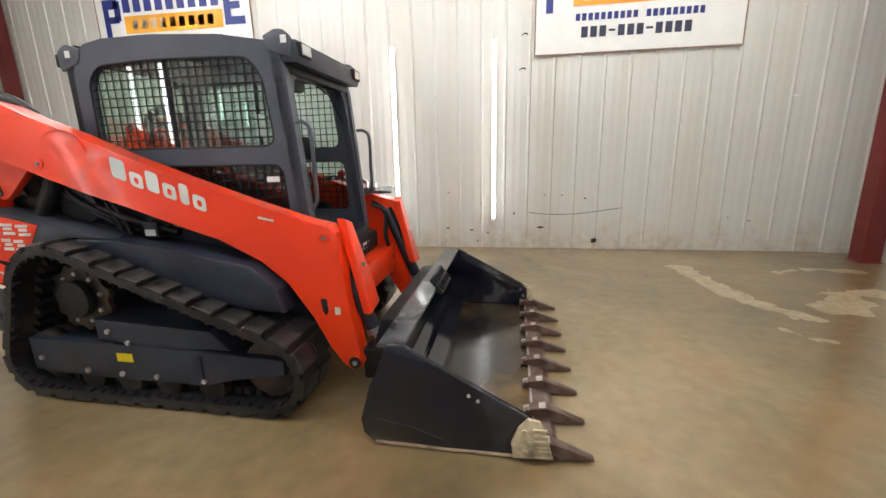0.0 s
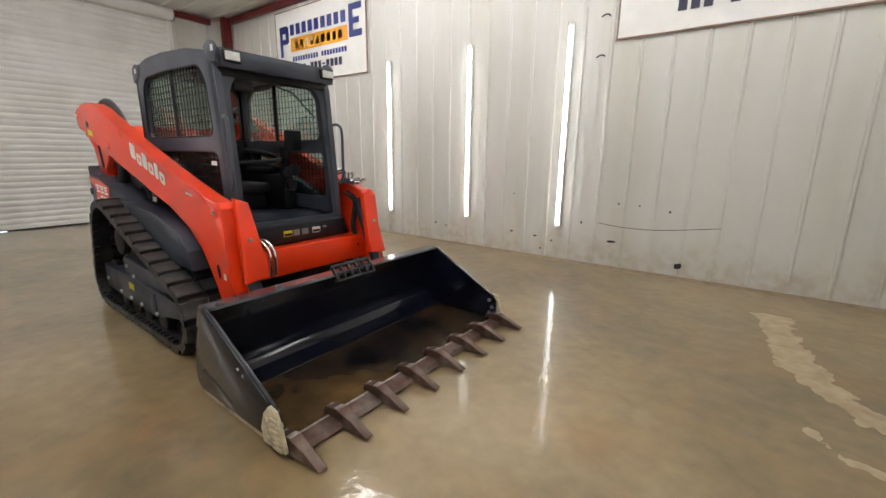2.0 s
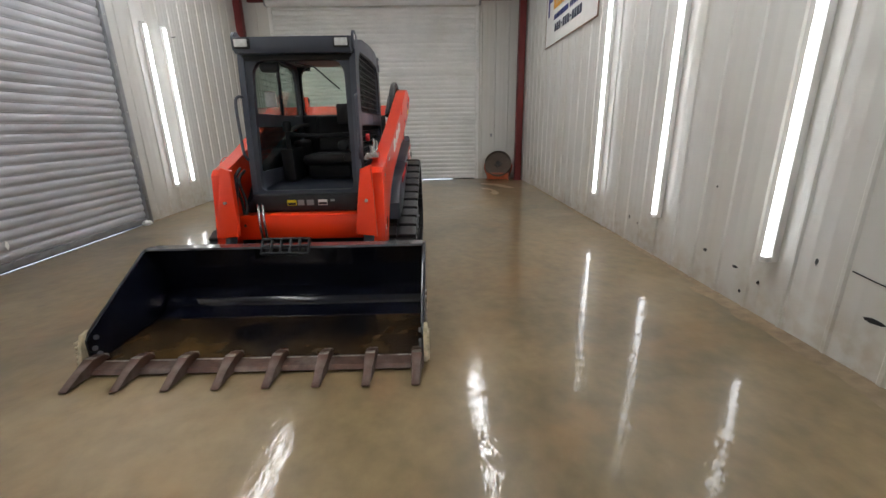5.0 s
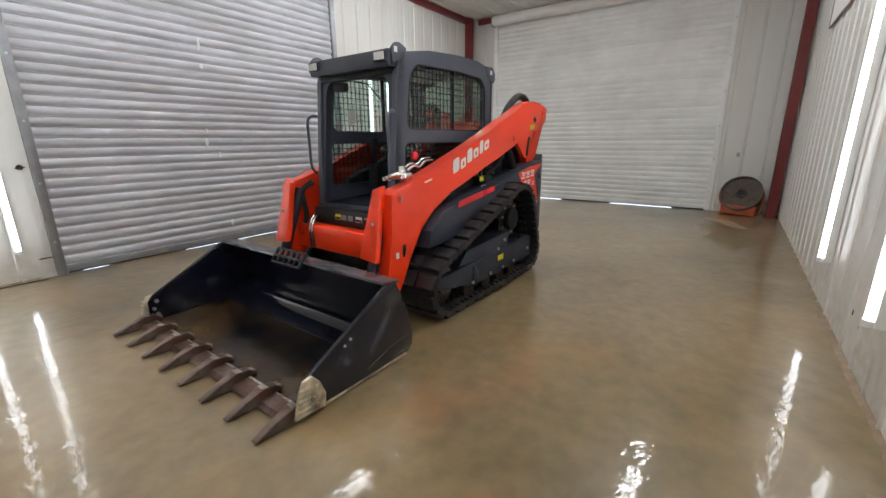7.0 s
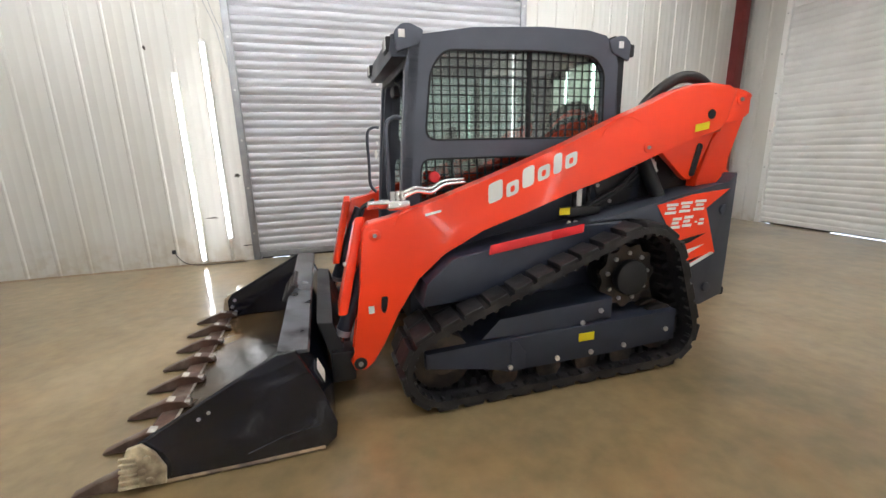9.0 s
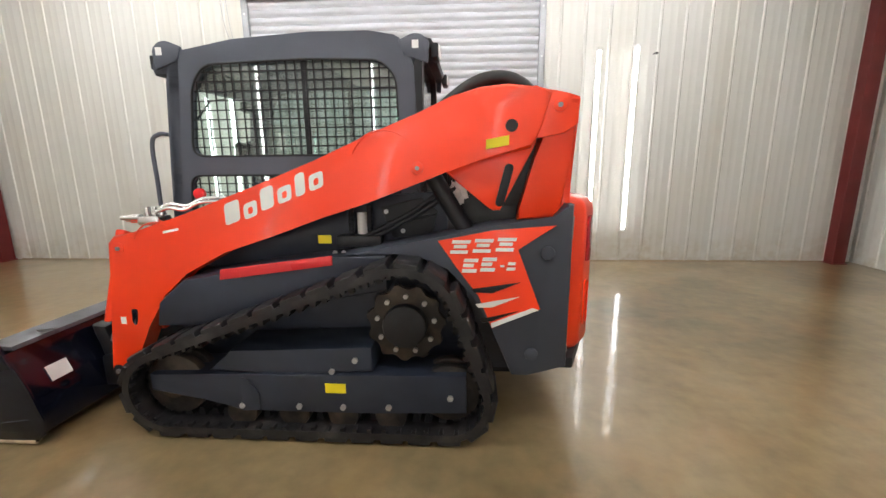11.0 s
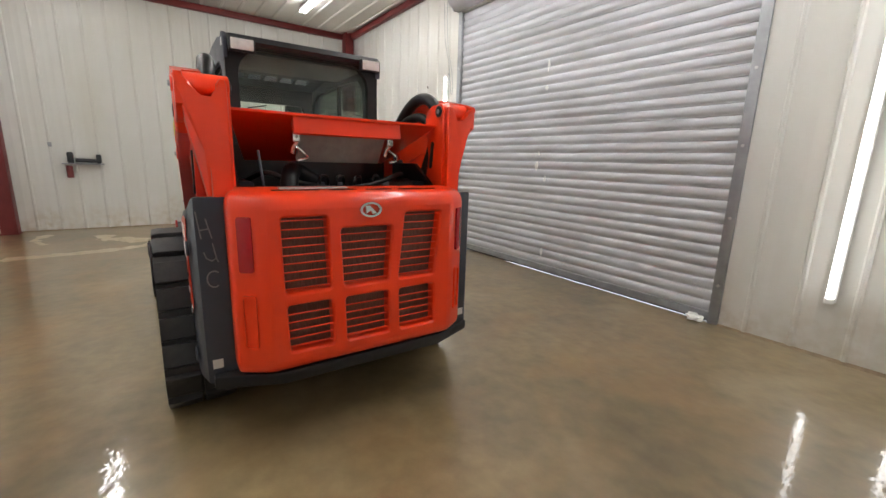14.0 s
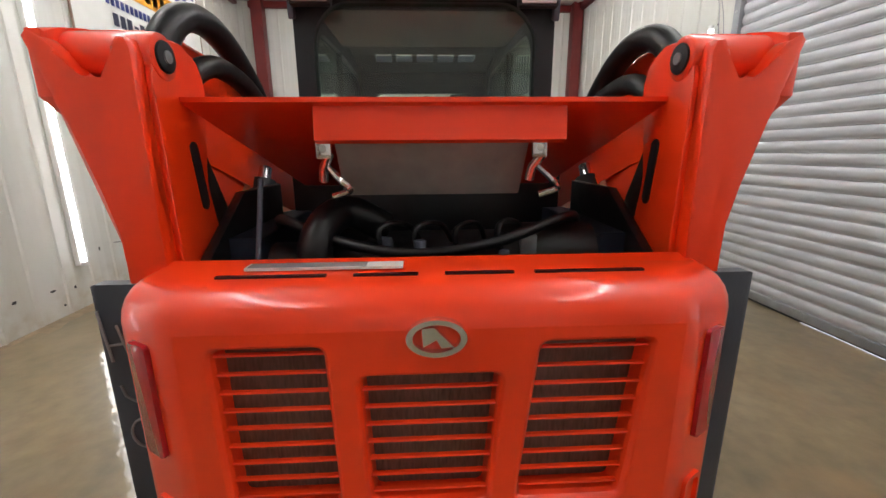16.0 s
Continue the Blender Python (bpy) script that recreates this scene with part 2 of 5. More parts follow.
# Lighter grey paints in the bucket lip's sheen; also used for a scratch.
LIP = material("sheen_and_scratch_grey", (0.13, 0.135, 0.15), 0.18, rough_spread=0.06, metal=0.3, spread=0.2, second=(0.03, 0.03, 0.036), patch=5)
SCRAPED = material("scraped_tan_steel", (0.33, 0.24, 0.15), 0.5, spread=0.3, scale=20, second=(0.12, 0.09, 0.07), patch=8)
BEIGE = material("cream_door_paint", (0.56, 0.50, 0.37), 0.45, spread=0.04, scale=4, bump=0.1)
HEADLINER = material("grey_headliner", (0.34, 0.35, 0.34), 0.8, spread=0.1, bump=0.3)


# ---- mesh helpers ----
def part(name, bm, mat, parent=None, label="", smooth=True):
    me = bpy.data.meshes.new(name)
    bmesh.ops.recalc_face_normals(bm, faces=bm.faces)
    bm.to_mesh(me)
    bm.free()
    me.materials.append(mat)
    if smooth:
        for p in me.polygons:
            p.use_smooth = True
        me.set_sharp_from_angle(angle=radians(32))
    ob = new(name, me)
    if parent:
        ob.parent = parent
    return tagged(ob, label)


def again(ob, name, m, parent):
    """One more piece on the same mesh."""
    o = new(name, ob.data)
    o.parent, o.matrix_basis = parent, m
    return o


def empty(name, m, label, category, group="", kind=""):
    e = new(name)
    e.empty_display_size, e.matrix_basis = 0.2, m
    return tagged(e, label, category, group, kind)


def box(x0, x1, y0, y1, z0, z1, bevel=0.0, bm=None, segs=2):
    bm = bm or bmesh.new()
    v = [bm.verts.new((x, y, z)) for x in (x0, x1) for y in (y0, y1) for z in (z0, z1)]
    f = [bm.faces.new([v[i] for i in q]) for q in ((0, 1, 3, 2), (4, 6, 7, 5), (0, 4, 5, 1), (2, 3, 7, 6), (0, 2, 6, 4), (1, 5, 7, 3))]
    if bevel:
        bmesh.ops.bevel(bm, geom=list({e for q in f for e in q.edges}), offset=bevel, segments=segs, affect="EDGES", profile=0.5)
    return bm


def solid(pts, place, a, b, bevel=0.0, bm=None, segs=2):
    """A prism over the outline pts (u, v), from depth a to b; place(u, v, d) gives the point."""
    bm = bm or bmesh.new()
    low = [bm.verts.new(place(u, v, a)) for u, v in pts]
    top = [bm.verts.new(place(u, v, b)) for u, v in pts]
    n = len(pts)
    f = [bm.faces.new(low), bm.faces.new(top[::-1])]
    f += [bm.faces.new((low[i], low[(i + 1) % n], top[(i + 1) % n], top[i])) for i in range(n)]
    if bevel:
        bmesh.ops.bevel(bm, geom=list({e for q in f[:2] for e in q.edges}), offset=bevel, segments=segs, affect="EDGES", profile=0.5)
    return bm


def xz(u, v, d):
    return (u, d, v)


def yz(u, v, d):
    return (d, u, v)


def xy(u, v, d):
    return (u, v, d)


def rounded(u0, u1, v0, v1, r, k=5):
    out = []
    for cu, cv, a in ((u1 - r, v1 - r, 0), (u0 + r, v1 - r, 90), (u0 + r, v0 + r, 180), (u1 - r, v0 + r, 270)):
        out += [(cu + r * math.cos(radians(a + 90 * i / k)), cv + r * math.sin(radians(a + 90 * i / k))) for i in range(k + 1)]
    return out


def smooth_corners(pts, r, k=4):
    """Rounds every corner of an outline by about r."""
    out, n = [], len(pts)
    for i in range(n):
        p, q, s = Vector(pts[i - 1]), Vector(pts[i]), Vector(pts[(i + 1) % n])
        a, b = (p - q), (s - q)
        d = min(r, a.length * 0.45, b.length * 0.45)
        a, b = q + a.normalized() * d, q + b.normalized() * d
        out += [tuple((1 - t) ** 2 * a + 2 * t * (1 - t) * q + t * t * b) for t in (j / k for j in range(k + 1))]
    return out


def pane_ring(outer, inner, place, a, b, bm=None):
    """A plate with one opening: outline outer, hole inner, both star-shaped about the hole's middle."""
    bm = bm or bmesh.new()
    c = Vector((sum(p[0] for p in inner) / len(inner), sum(p[1] for p in inner) / len(inner)))
    angles = sorted({round(math.atan2(p[1] - c.y, p[0] - c.x), 5) for p in outer + inner})

    def reach(poly, ang):
        d, best = Vector((math.cos(ang), math.sin(ang))), 0.0
        for i in range(len(poly)):
            p, q = Vector(poly[i - 1]) - c, Vector(poly[i]) - c
            e = q - p
            den = d.x * e.y - d.y * e.x
            if abs(den) < 1e-12:
                continue
            t, s = (p.x * e.y - p.y * e.x) / den, (p.x * d.y - p.y * d.x) / den
            if t > 0 and -1e-6 <= s <= 1 + 1e-6:
                best = max(best, t)
        return c + d * best

    rows = []
    for poly, depth in ((outer, a), (inner, a), (inner, b), (outer, b)):
        rows.append([bm.verts.new(place(*reach(poly, g), depth)) for g in angles])
    n = len(angles)
    for r, s in ((0, 1), (1, 2), (2, 3), (3, 0)):
        for i in range(n):
            j = (i + 1) % n
            bm.faces.new((rows[r][i], rows[r][j], rows[s][j], rows[s][i]))
    return bm


def tube(points, r, bm=None, k=16):
    bm = bm or bmesh.new()
    pts, rings, side = [Vector(p) for p in points], [], None
    for i, p in enumerate(pts):
        d = (pts[min(i + 1, len(pts) - 1)] - pts[max(i - 1, 0)]).normalized()
        if side is None:
            side = d.cross(Vector((0, 0, 1)) if abs(d.z) < 0.9 else Vector((0, 1, 0)))
        side = (side - d * side.dot(d)).normalized()
        up = side.cross(d)
        rings.append([bm.verts.new(p + r * (math.cos(2 * math.pi * j / k) * side + math.sin(2 * math.pi * j / k) * up)) for j in range(k)])
    for a, b in zip(rings, rings[1:]):
        for j in range(k):
            bm.faces.new((a[j], a[(j + 1) % k], b[(j + 1) % k], b[j]))
    bm.faces.new(rings[0][::-1])
    bm.faces.new(rings[-1])
    return bm


def bend(points, k=6):
    """A smooth line through the points."""
    p = [Vector(q) for q in points]
    p = [2 * p[0] - p[1], *p, 2 * p[-1] - p[-2]]
    out = []
    for a, b, c, d in zip(p, p[1:], p[2:], p[3:]):
        for i in range(k):
            t = i / k
            out.append(0.5 * (2 * b + (c - a) * t + (2 * a - 5 * b + 4 * c - d) * t * t + (3 * b - a - 3 * c + d) * t ** 3))
    return out + [p[-2]]


def disc(c, axis, r, depth, bm=None, k=24, bevel=0.0):
    """A cylinder from the centre c along an axis letter by depth."""
    place = {"x": yz, "y": xz, "z": xy}[axis]
    i = "xyz".index(axis)
    uv = [c[j] for j in range(3) if j != i]
    pts = [(uv[0] + r * math.cos(2 * math.pi * j / k), uv[1] + r * math.sin(2 * math.pi * j / k)) for j in range(k)]
    return solid(pts, place, c[i], c[i] + depth, bevel, bm)


# ---- the hall ----
XW, XE, YS, YN, TOP = -5.85, 6.25, -2.95, 3.25, 3.98
SD0, SD1, SDH = -1.60, 2.14, 3.42          # opening in the south wall
WD0, WD1, WDH = -2.265, 2.175, 3.74          # opening in the west wall
PITCH = 0.305


def rib_strip(width, height, z0=0.0):
    """A sheet of ribbed panel in the x-z plane, ribs standing off towards +y."""
    bm, line, x = bmesh.new(), [], 0.0
    while x < width - 0.02:
        w = min(PITCH, width - x)
        for u, h in ((0.0, 0.0), (0.012, 0.011), (0.030, 0.011), (0.042, 0.0), (0.118, 0.0), (0.128, 0.0012), (0.138, 0.0012), (0.148, 0.0), (0.205, 0.0),
                     (0.215, 0.0012), (0.225, 0.0012), (0.235, 0.0)):
            if u < w - 0.001:
                line.append((x + u, h))
        x += PITCH
    line.append((width, 0.0))
    levels = [z0 + height * i / 6 for i in range(7)]
    rows = [[bm.verts.new((u, h + (0.0025 * noise.noise((u * 2.2, z * 1.3, width)) if 0 < i < 6 else 0), z)) for u, h in line] for i, z in enumerate(levels)]
    for a, b in zip(rows, rows[1:]):
        for i in range(len(line) - 1):
            bm.faces.new((a[i], a[i + 1], b[i + 1], b[i]))
    return bm


def wall(name, label, length, m, opening=None):
    """A slab behind, with its opening through it, and ribbed panels in front. Along x, facing +y, from the origin."""
    base = empty(name, m, label, "wall", kind="structure")
    bm = bmesh.new()
    if opening:
        a, b, h = opening
        box(-0.2, a, -0.16, -0.003, 0, TOP, bm=bm)
        box(b, length + 0.2, -0.16, -0.003, 0, TOP, bm=bm)
        box(a, b, -0.16, -0.003, h, TOP, bm=bm)
        spans = [(0, a, 0), (b, length, 0), (a, b, h)]
    else:
        box(-0.2, length + 0.2, -0.16, -0.003, 0, TOP, bm=bm)
        spans = [(0, length, 0)]
    part("slab", bm, PANEL, base, smooth=False)
    cache = {}
    for a, b, z in spans:
        x = a
        while x < b - 0.03:
            w = round(min(3 * PITCH, b - x), 4)
            if (w, z) in cache:
                again(cache[w, z], "panel", Matrix.Translation((x, 0, 0)), base)
            else:
                p = cache[w, z] = part("panel", rib_strip(w, TOP - z - 0.004, z + 0.002), PANEL, base)
                p.location = (x, 0, 0)
            x += w
    return base


north = wall("wall_north", "white ribbed metal wall panels, dented near the floor", XE - XW, pose(XE, YN, 0, 0, 0, 180))
south = wall("wall_south", "white ribbed metal wall panels round a roll-up door", XE - XW, pose(XW, YS, 0), (SD0 - XW, SD1 - XW, SDH))
east = wall("wall_east", "white ribbed metal end wall, dusty near the floor", YN - YS, pose(XE, YS, 0, 0, 0, 90))
west = wall("wall_west", "white ribbed metal end wall round a roll-up door", YN - YS, pose(XW, YN, 0, 0, 0, -90), (YN - WD1, YN - WD0, WDH))

bm = bmesh.new()
nx, ny = 60, 36
rows = [[bm.verts.new((XW - 0.6 + (XE - XW + 1.2) * i / nx, YS - 0.6 + (YN - YS + 1.2) * j / ny, 0.0)) for j in range(ny + 1)] for i in range(nx + 1)]
for i in range(nx):
    for j in range(ny):
        bm.faces.new((rows[i][j], rows[i + 1][j], rows[i + 1][j + 1], rows[i][j + 1]))
tagged(part("floor", bm, CONCRETE), "wet polished olive-brown concrete floor with tan silt stains", "floor", kind="structure")

bm, line, y = bmesh.new(), [], YS - 0.2
while y < YN + 0.2:
    line += [(y, 0.0), (y + 0.02, -0.02), (y + 0.05, -0.02), (y + 0.07, 0.0)]
    y += PITCH
ends = [[bm.verts.new((x, u, TOP + h)) for u, h in line] for x in (XW - 0.2, XE + 0.2)]
for i in range(len(line) - 1):
    bm.faces.new((ends[0][i], ends[1][i], ends[1][i + 1], ends[0][i + 1]))
box(XW - 0.2, XE + 0.2, YS - 0.2, YN + 0.2, TOP + 0.02, TOP + 0.15, bm=bm)
tagged(part("ceiling", bm, CEILING, smooth=False), "white ribbed metal ceiling sheets", "ceiling", kind="structure")


def silt_drift(name, length, m, width):
    """A ragged, shallow drift of dried silt along a wall's foot."""
    bm, n = bmesh.new(), int(length / 0.08)
    front, back = [], []
    for i in range(n + 1):
        x = length * i / n
        w = width * (0.55 + 0.9 * abs(noise.noise((x * 1.7, width * 9, 0.3))) + 0.25 * noise.noise((x * 9, 3, width)))
        front.append(bm.verts.new((x, max(0.02, w), 0.0015)))
        back.append(bm.verts.new((x, 0.0, 0.016)))
    for i in range(n):
        bm.faces.new((front[i], front[i + 1], back[i + 1], back[i]))
    ob = part(name, bm, SILT)
    ob.matrix_basis = m
    return tagged(ob, "thin tan silt washed up along the wall foot", "dirt", kind="stuff")


silt_drift("silt", 10.5, pose(XE - 0.3, YN - 0.002, 0, 0, 0, 180), 0.045)
silt_drift("silt", 4.7, pose(XE - 0.3, YN - 0.004, 0.0006, 0, 0, 180), 0.15)
silt_drift("silt", 5.4, pose(XE - 0.002, YS + 0.3, 0, 0, 0, 90), 0.04)
silt_drift("silt", 3.6, pose(SD1 + 0.2, YS + 0.002, 0), 0.05)
silt_drift("silt", 4.0, pose(XW + 0.2, YS + 0.002, 0), 0.04)


def column(x0, x1, y0, y1):
    """A steel column of wide-flange section with a foot plate."""
    e = empty("steel_column", pose((x0 + x1) / 2, (y0 + y1) / 2, 0), "dark red painted steel corner column", "column", "corner columns", "structure")
    w, d = (x1 - x0) / 2, (y1 - y0) / 2
    part("flange", box(-w, w, -d, -d + 0.014, 0, TOP - 0.003, 0.003), RED, e)
    part("flange", box(-w, w, d - 0.014, d, 0, TOP - 0.003, 0.003), RED, e)
    part("web", box(-w + 0.004, w - 0.004, -d + 0.014, d - 0.014, 0, TOP - 0.003), RED, e)
    part("foot_plate", box(-w - 0.015, w + 0.015, -d - 0.015, d + 0.015, 0, 0.016, 0.004), RED, e)


column(-5.66, -5.50, -2.93, -2.79)
column(-5.58, -5.42, 3.07, 3.21)
column(6.02, 6.22, 2.76, 2.95)
column(6.02, 6.22, -2.92, -2.74)


def beam(name, x0, x1, y0, y1):
    tagged(part(name, box(x0, x1, y0, y1, TOP - 0.13, TOP - 0.024, 0.006), RED), "dark red painted steel eave beam", "beam", kind="structure")


beam("trim_east", XE - 0.10, XE - 0.02, YS + 0.22, YN - 0.22)
beam("trim_south", XW + 0.24, XE - 0.24, YS + 0.02, YS + 0.10)
beam("trim_west", XW + 0.02, XW + 0.10, YS + 0.22, YN - 0.28)
beam("trim_north", XW + 0.42, XE - 0.24, YN - 0.10, YN - 0.02)


def slat_mesh(width, pitch):
    """One interlocking slat of a roll-up door: a bulged strip with a hooked joint. Along x, facing +y."""
    line = [(0.0, -0.009), (0.004, 0.000)] + [(0.012 + (pitch - 0.02) * i / 6, 0.013 * math.sin(math.pi * i / 6) ** 0.55 if 0 < i < 6 else 0.0) for i in range(7)]
    line += [(pitch - 0.003, -0.009), (pitch, -0.009)]
    bm = bmesh.new()
    a = [bm.verts.new((0, d, z)) for z, d in line]
    b = [bm.verts.new((width, d, z)) for z, d in line]
    for i in range(len(line) - 1):
        bm.faces.new((a[i], b[i], b[i + 1], a[i + 1]))
    return bm


def roll_door(name, label, width, height, m, pitch, mat, gap, drum_out, drum_r, shut=()):
    """A roll-up door: slats, bottom bar, side guides with bolts, and its drum above. Along x from the origin, facing +y."""
    e = empty(name, m, label, "door", kind="structure")
    first, z = None, gap + 0.07
    while z < height + 0.05:
        if first is None:
            first = part("slat", slat_mesh(width, pitch), mat, e)
            first.location = (0, -0.03, z)
        else:
            again(first, "slat", Matrix.Translation((0, -0.03, z)), e)
        z += pitch
    part("bottom_bar", box(0, width, -0.04, -0.012, gap, gap + 0.072, 0.005), STEEL if mat is SLAT else mat, e)
    part("bottom_seal", box(0.02, width - 0.02, -0.036, -0.02, gap - 0.012, gap, 0.003), MATT, e)
    # Black strips added where the gap under the door should show no daylight.
    for a, b in shut:
        part("floor_seal", box(a, b, -0.038, -0.016, 0.0, gap - 0.013, 0.002), MATT, e, "black strip added to close the gap of daylight")
    for x in (-0.075, width - 0.005):
        g = part("guide", box(x, x + 0.08, -0.06, 0.022, 0, height + 0.02, 0.004), STEEL if mat is SLAT else mat, e)
        for i in range(6):
            part("bolt", disc((x + 0.04, 0.022, 0.35 + i * 0.58), "y", 0.012, 0.008, k=8), BOLT, g)
    part("drum", disc((-0.05, 0.06 + drum_out, height + 0.015 + drum_r), "x", drum_r, width + 0.1, k=28), mat, e)
    for x in (-0.10, width + 0.05):
        part("bracket", box(x, x + 0.05, -0.0, 0.10 + drum_out, height + 0.02, height + min(0.36, 2 * drum_r), 0.01), STEEL, e)
    return e


roll_door("door_1", "closed grey galvanised roll-up door with dented slats", SD1 - SD0, SDH, pose(SD0, YS, 0), 0.098, SLAT, 0.018, 0.02, 0.185, ((2.58, 3.38), (3.60, 3.73)))
roll_door("door_2", "closed white roll-up door with a gap of daylight below", WD1 - WD0, WDH, pose(XW, WD1, 0, 0, 0, -90), 0.098, SLAT_WHITE, 0.022, 0.05, 0.108, ((0.01, 0.55), (1.70, 2.75), (3.42, 4.27)))
# daylight on the apron outside the doors
tagged(part("backdrop", box(SD0 - 0.3, SD1 + 0.3, YS - 0.6, YS - 0.58, -0.02, 0.4), DAY), "bright daylight outside the door", "daylight", kind="structure")
tagged(part("backdrop", box(XW - 0.6, XW - 0.58, WD0 - 0.3, WD1 + 0.3, -0.02, 0.4), DAY), "bright daylight outside the door", "daylight", kind="structure")


# ---- lamps ----
def wall_tube(x, z0, z1, m, name="wall_tube_light"):
    e = empty(name, m @ Matrix.Translation((x, 0, 0)), "vertical white tube light clipped to the metal wall", "tube light", "wall tube lights")
    part("tube", disc((0, 0.05, z0 + 0.03), "z", 0.020, z1 - z0 - 0.06, k=14), TUBE, e)
    part("channel", box(-0.030, 0.030, -0.014, 0.033, z0, z1, 0.004), WHITE, e)
    for z in (z0, z1 - 0.035):
        part("cap", disc((0, 0.05, z), "z", 0.027, 0.035, k=14), WHITE, e)
    return e


for x, z0, z1 in ((-0.98, 0.37, 2.66), (0.48, 0.40, 2.69), (1.82, 0.41, 2.73)):
    wall_tube(XE - x, z0, z1, pose(XE, YN - 0.016, 0, 0, 0, 180))
for x, z0, z1 in ((-2.34, 0.42, 2.74), (-2.80, 0.43, 2.77), (2.45, 0.29, 2.62), (2.78, 0.03, 2.26)):
    wall_tube(x - XW, z0, z1, pose(XW, YS + 0.016, 0))


def ceiling_light(x, y):
    e = empty("ceiling_light", pose(x, y, TOP - 0.022), "long white ceiling strip light with two bare tubes", "strip light", "ceiling strip lights")
    part("housing", box(-1.12, 1.12, -0.06, 0.06, -0.05, 0.0, 0.008), WHITE, e)
    for s in (-0.035, 0.035):
        part("tube", disc((-1.10, s, -0.072), "x", 0.019, 2.2, k=12), CEIL_TUBE, e)


for k in range(4):
    ceiling_light(-2.77 + 2.26 * k, -1.57)
    ceiling_light(-2.60 + 2.26 * k, 1.90)


# ---- signs ----
def sign(x0, x1, z0, z1):
    """A printed board on the north wall; its lettering is kept as plain bars."""
    e = empty("sign_board", pose((x0 + x1) / 2, YN - 0.019, z0, 0, 0, 180), "white printed vinyl sign board with navy and amber bars", "sign", "wall signs")
    w, h = x1 - x0, z1 - z0
    bm, n = bmesh.new(), 24
    lo, hi = [], []
    for i in range(n + 1):
        u = -w / 2 + w * i / n
        lo.append(bm.verts.new((u, 0.006 + 0.012 * max(0, noise.noise((u * 3, 1, z0))), 0.0)))
        hi.append(bm.verts.new((u, 0.006, h)))
    mid = [bm.verts.new((-w / 2 + w * i / n, 0.006 + 0.004 * noise.noise((i * 0.7, 2, 0)), h * 0.2)) for i in range(n + 1)]
    for i in range(n):
        bm.faces.new((lo[i], lo[i + 1], mid[i + 1], mid[i]))
        bm.faces.new((mid[i], mid[i + 1], hi[i + 1], hi[i]))
    part("board", bm, WHITE, e)
    for a, b, c, d in ((-w / 2 - 0.012, w / 2 + 0.012, -0.014, 0.004), (-w / 2 - 0.012, w / 2 + 0.012, h - 0.004, h + 0.014), (-w / 2 - 0.012, -w / 2 + 0.004, 0, h),
                       (w / 2 - 0.004, w / 2 + 0.012, 0, h)):
        part("edge_strip", box(a, b, -0.004, 0.012, c, d, 0.002), SIGN_EDGE, e)

    def bar(u0, u1, v0, v1, mat, name="bar"):
        # u runs from the reader's left
        part(name, box(w / 2 - u1 * w, w / 2 - u0 * w, 0.012, 0.0145, v0 * h, v1 * h), mat, e, smooth=False)

    bar(0.05, 0.085, 0.38, 0.80, BLUE), bar(0.085, 0.15, 0.70, 0.80, BLUE), bar(0.085, 0.15, 0.55, 0.62, BLUE), bar(0.125, 0.165, 0.57, 0.78, BLUE)
    bar(0.84, 0.88, 0.45, 0.85, BLUE), bar(0.88, 0.965, 0.77, 0.85, BLUE), bar(0.88, 0.94, 0.61, 0.68, BLUE), bar(0.88, 0.965, 0.45, 0.53, BLUE)
    for i in range(9):
        bar(0.185 + i * 0.072, 0.185 + i * 0.072 + 0.048, 0.655, 0.80, BLUE)
    bar(0.185, 0.825, 0.43, 0.615, AMBER)
    for i in range(9):
        bar(0.235 + i * 0.062, 0.235 + i * 0.062 + 0.038, 0.47, 0.575, SIGN_PALE, "pale_bar")
    for i in range(20):
        if i != 10:
            bar(0.20 + i * 0.031, 0.20 + i * 0.031 + 0.021, 0.295, 0.36, BLUE, "small_bar")
    for i in range(12):
        tall = i not in (3, 7)
        bar(0.23 + i * 0.045, 0.23 + i * 0.045 + 0.032, 0.14 if tall else 0.185, 0.24 if tall else 0.205, NAVY_DARK, "digit_bar")


SIGN_EDGE = material("brown_edge_strip", (0.30, 0.20, 0.15), 0.5)
SIGN_PALE = material("pale_vinyl", (0.80, 0.72, 0.55), 0.5)
NAVY_DARK = material("dark_navy_vinyl", (0.03, 0.032, 0.07), 0.5)
sign(-3.86, -1.47, 2.56, 3.78)
sign(2.32, 4.69, 2.50, 3.72)


# ---- the compact track loader: x ahead, y to its left, z up ----
loader = empty("compact_track_loader", pose(0, 0.117, 0, 0, 0, -1.0), "orange-red compact track loader with dark cab and lowered bucket", "track loader")


def both(make):
    for s in (1, -1):
        make(s)


def side_plate(pts, y0, y1, s, bevel=0.006, bm=None):
    return solid(pts, lambda u, v, d: (u, s * d, v), y0, y1, bevel, bm)


# tracks ------------------------------------------------------------------
WHEELS = ((-0.378, 0.605, 0.283), (-0.598, 0.232, 0.198), (0.800, 0.242, 0.212))   # outer face of the belt: x, z, radius


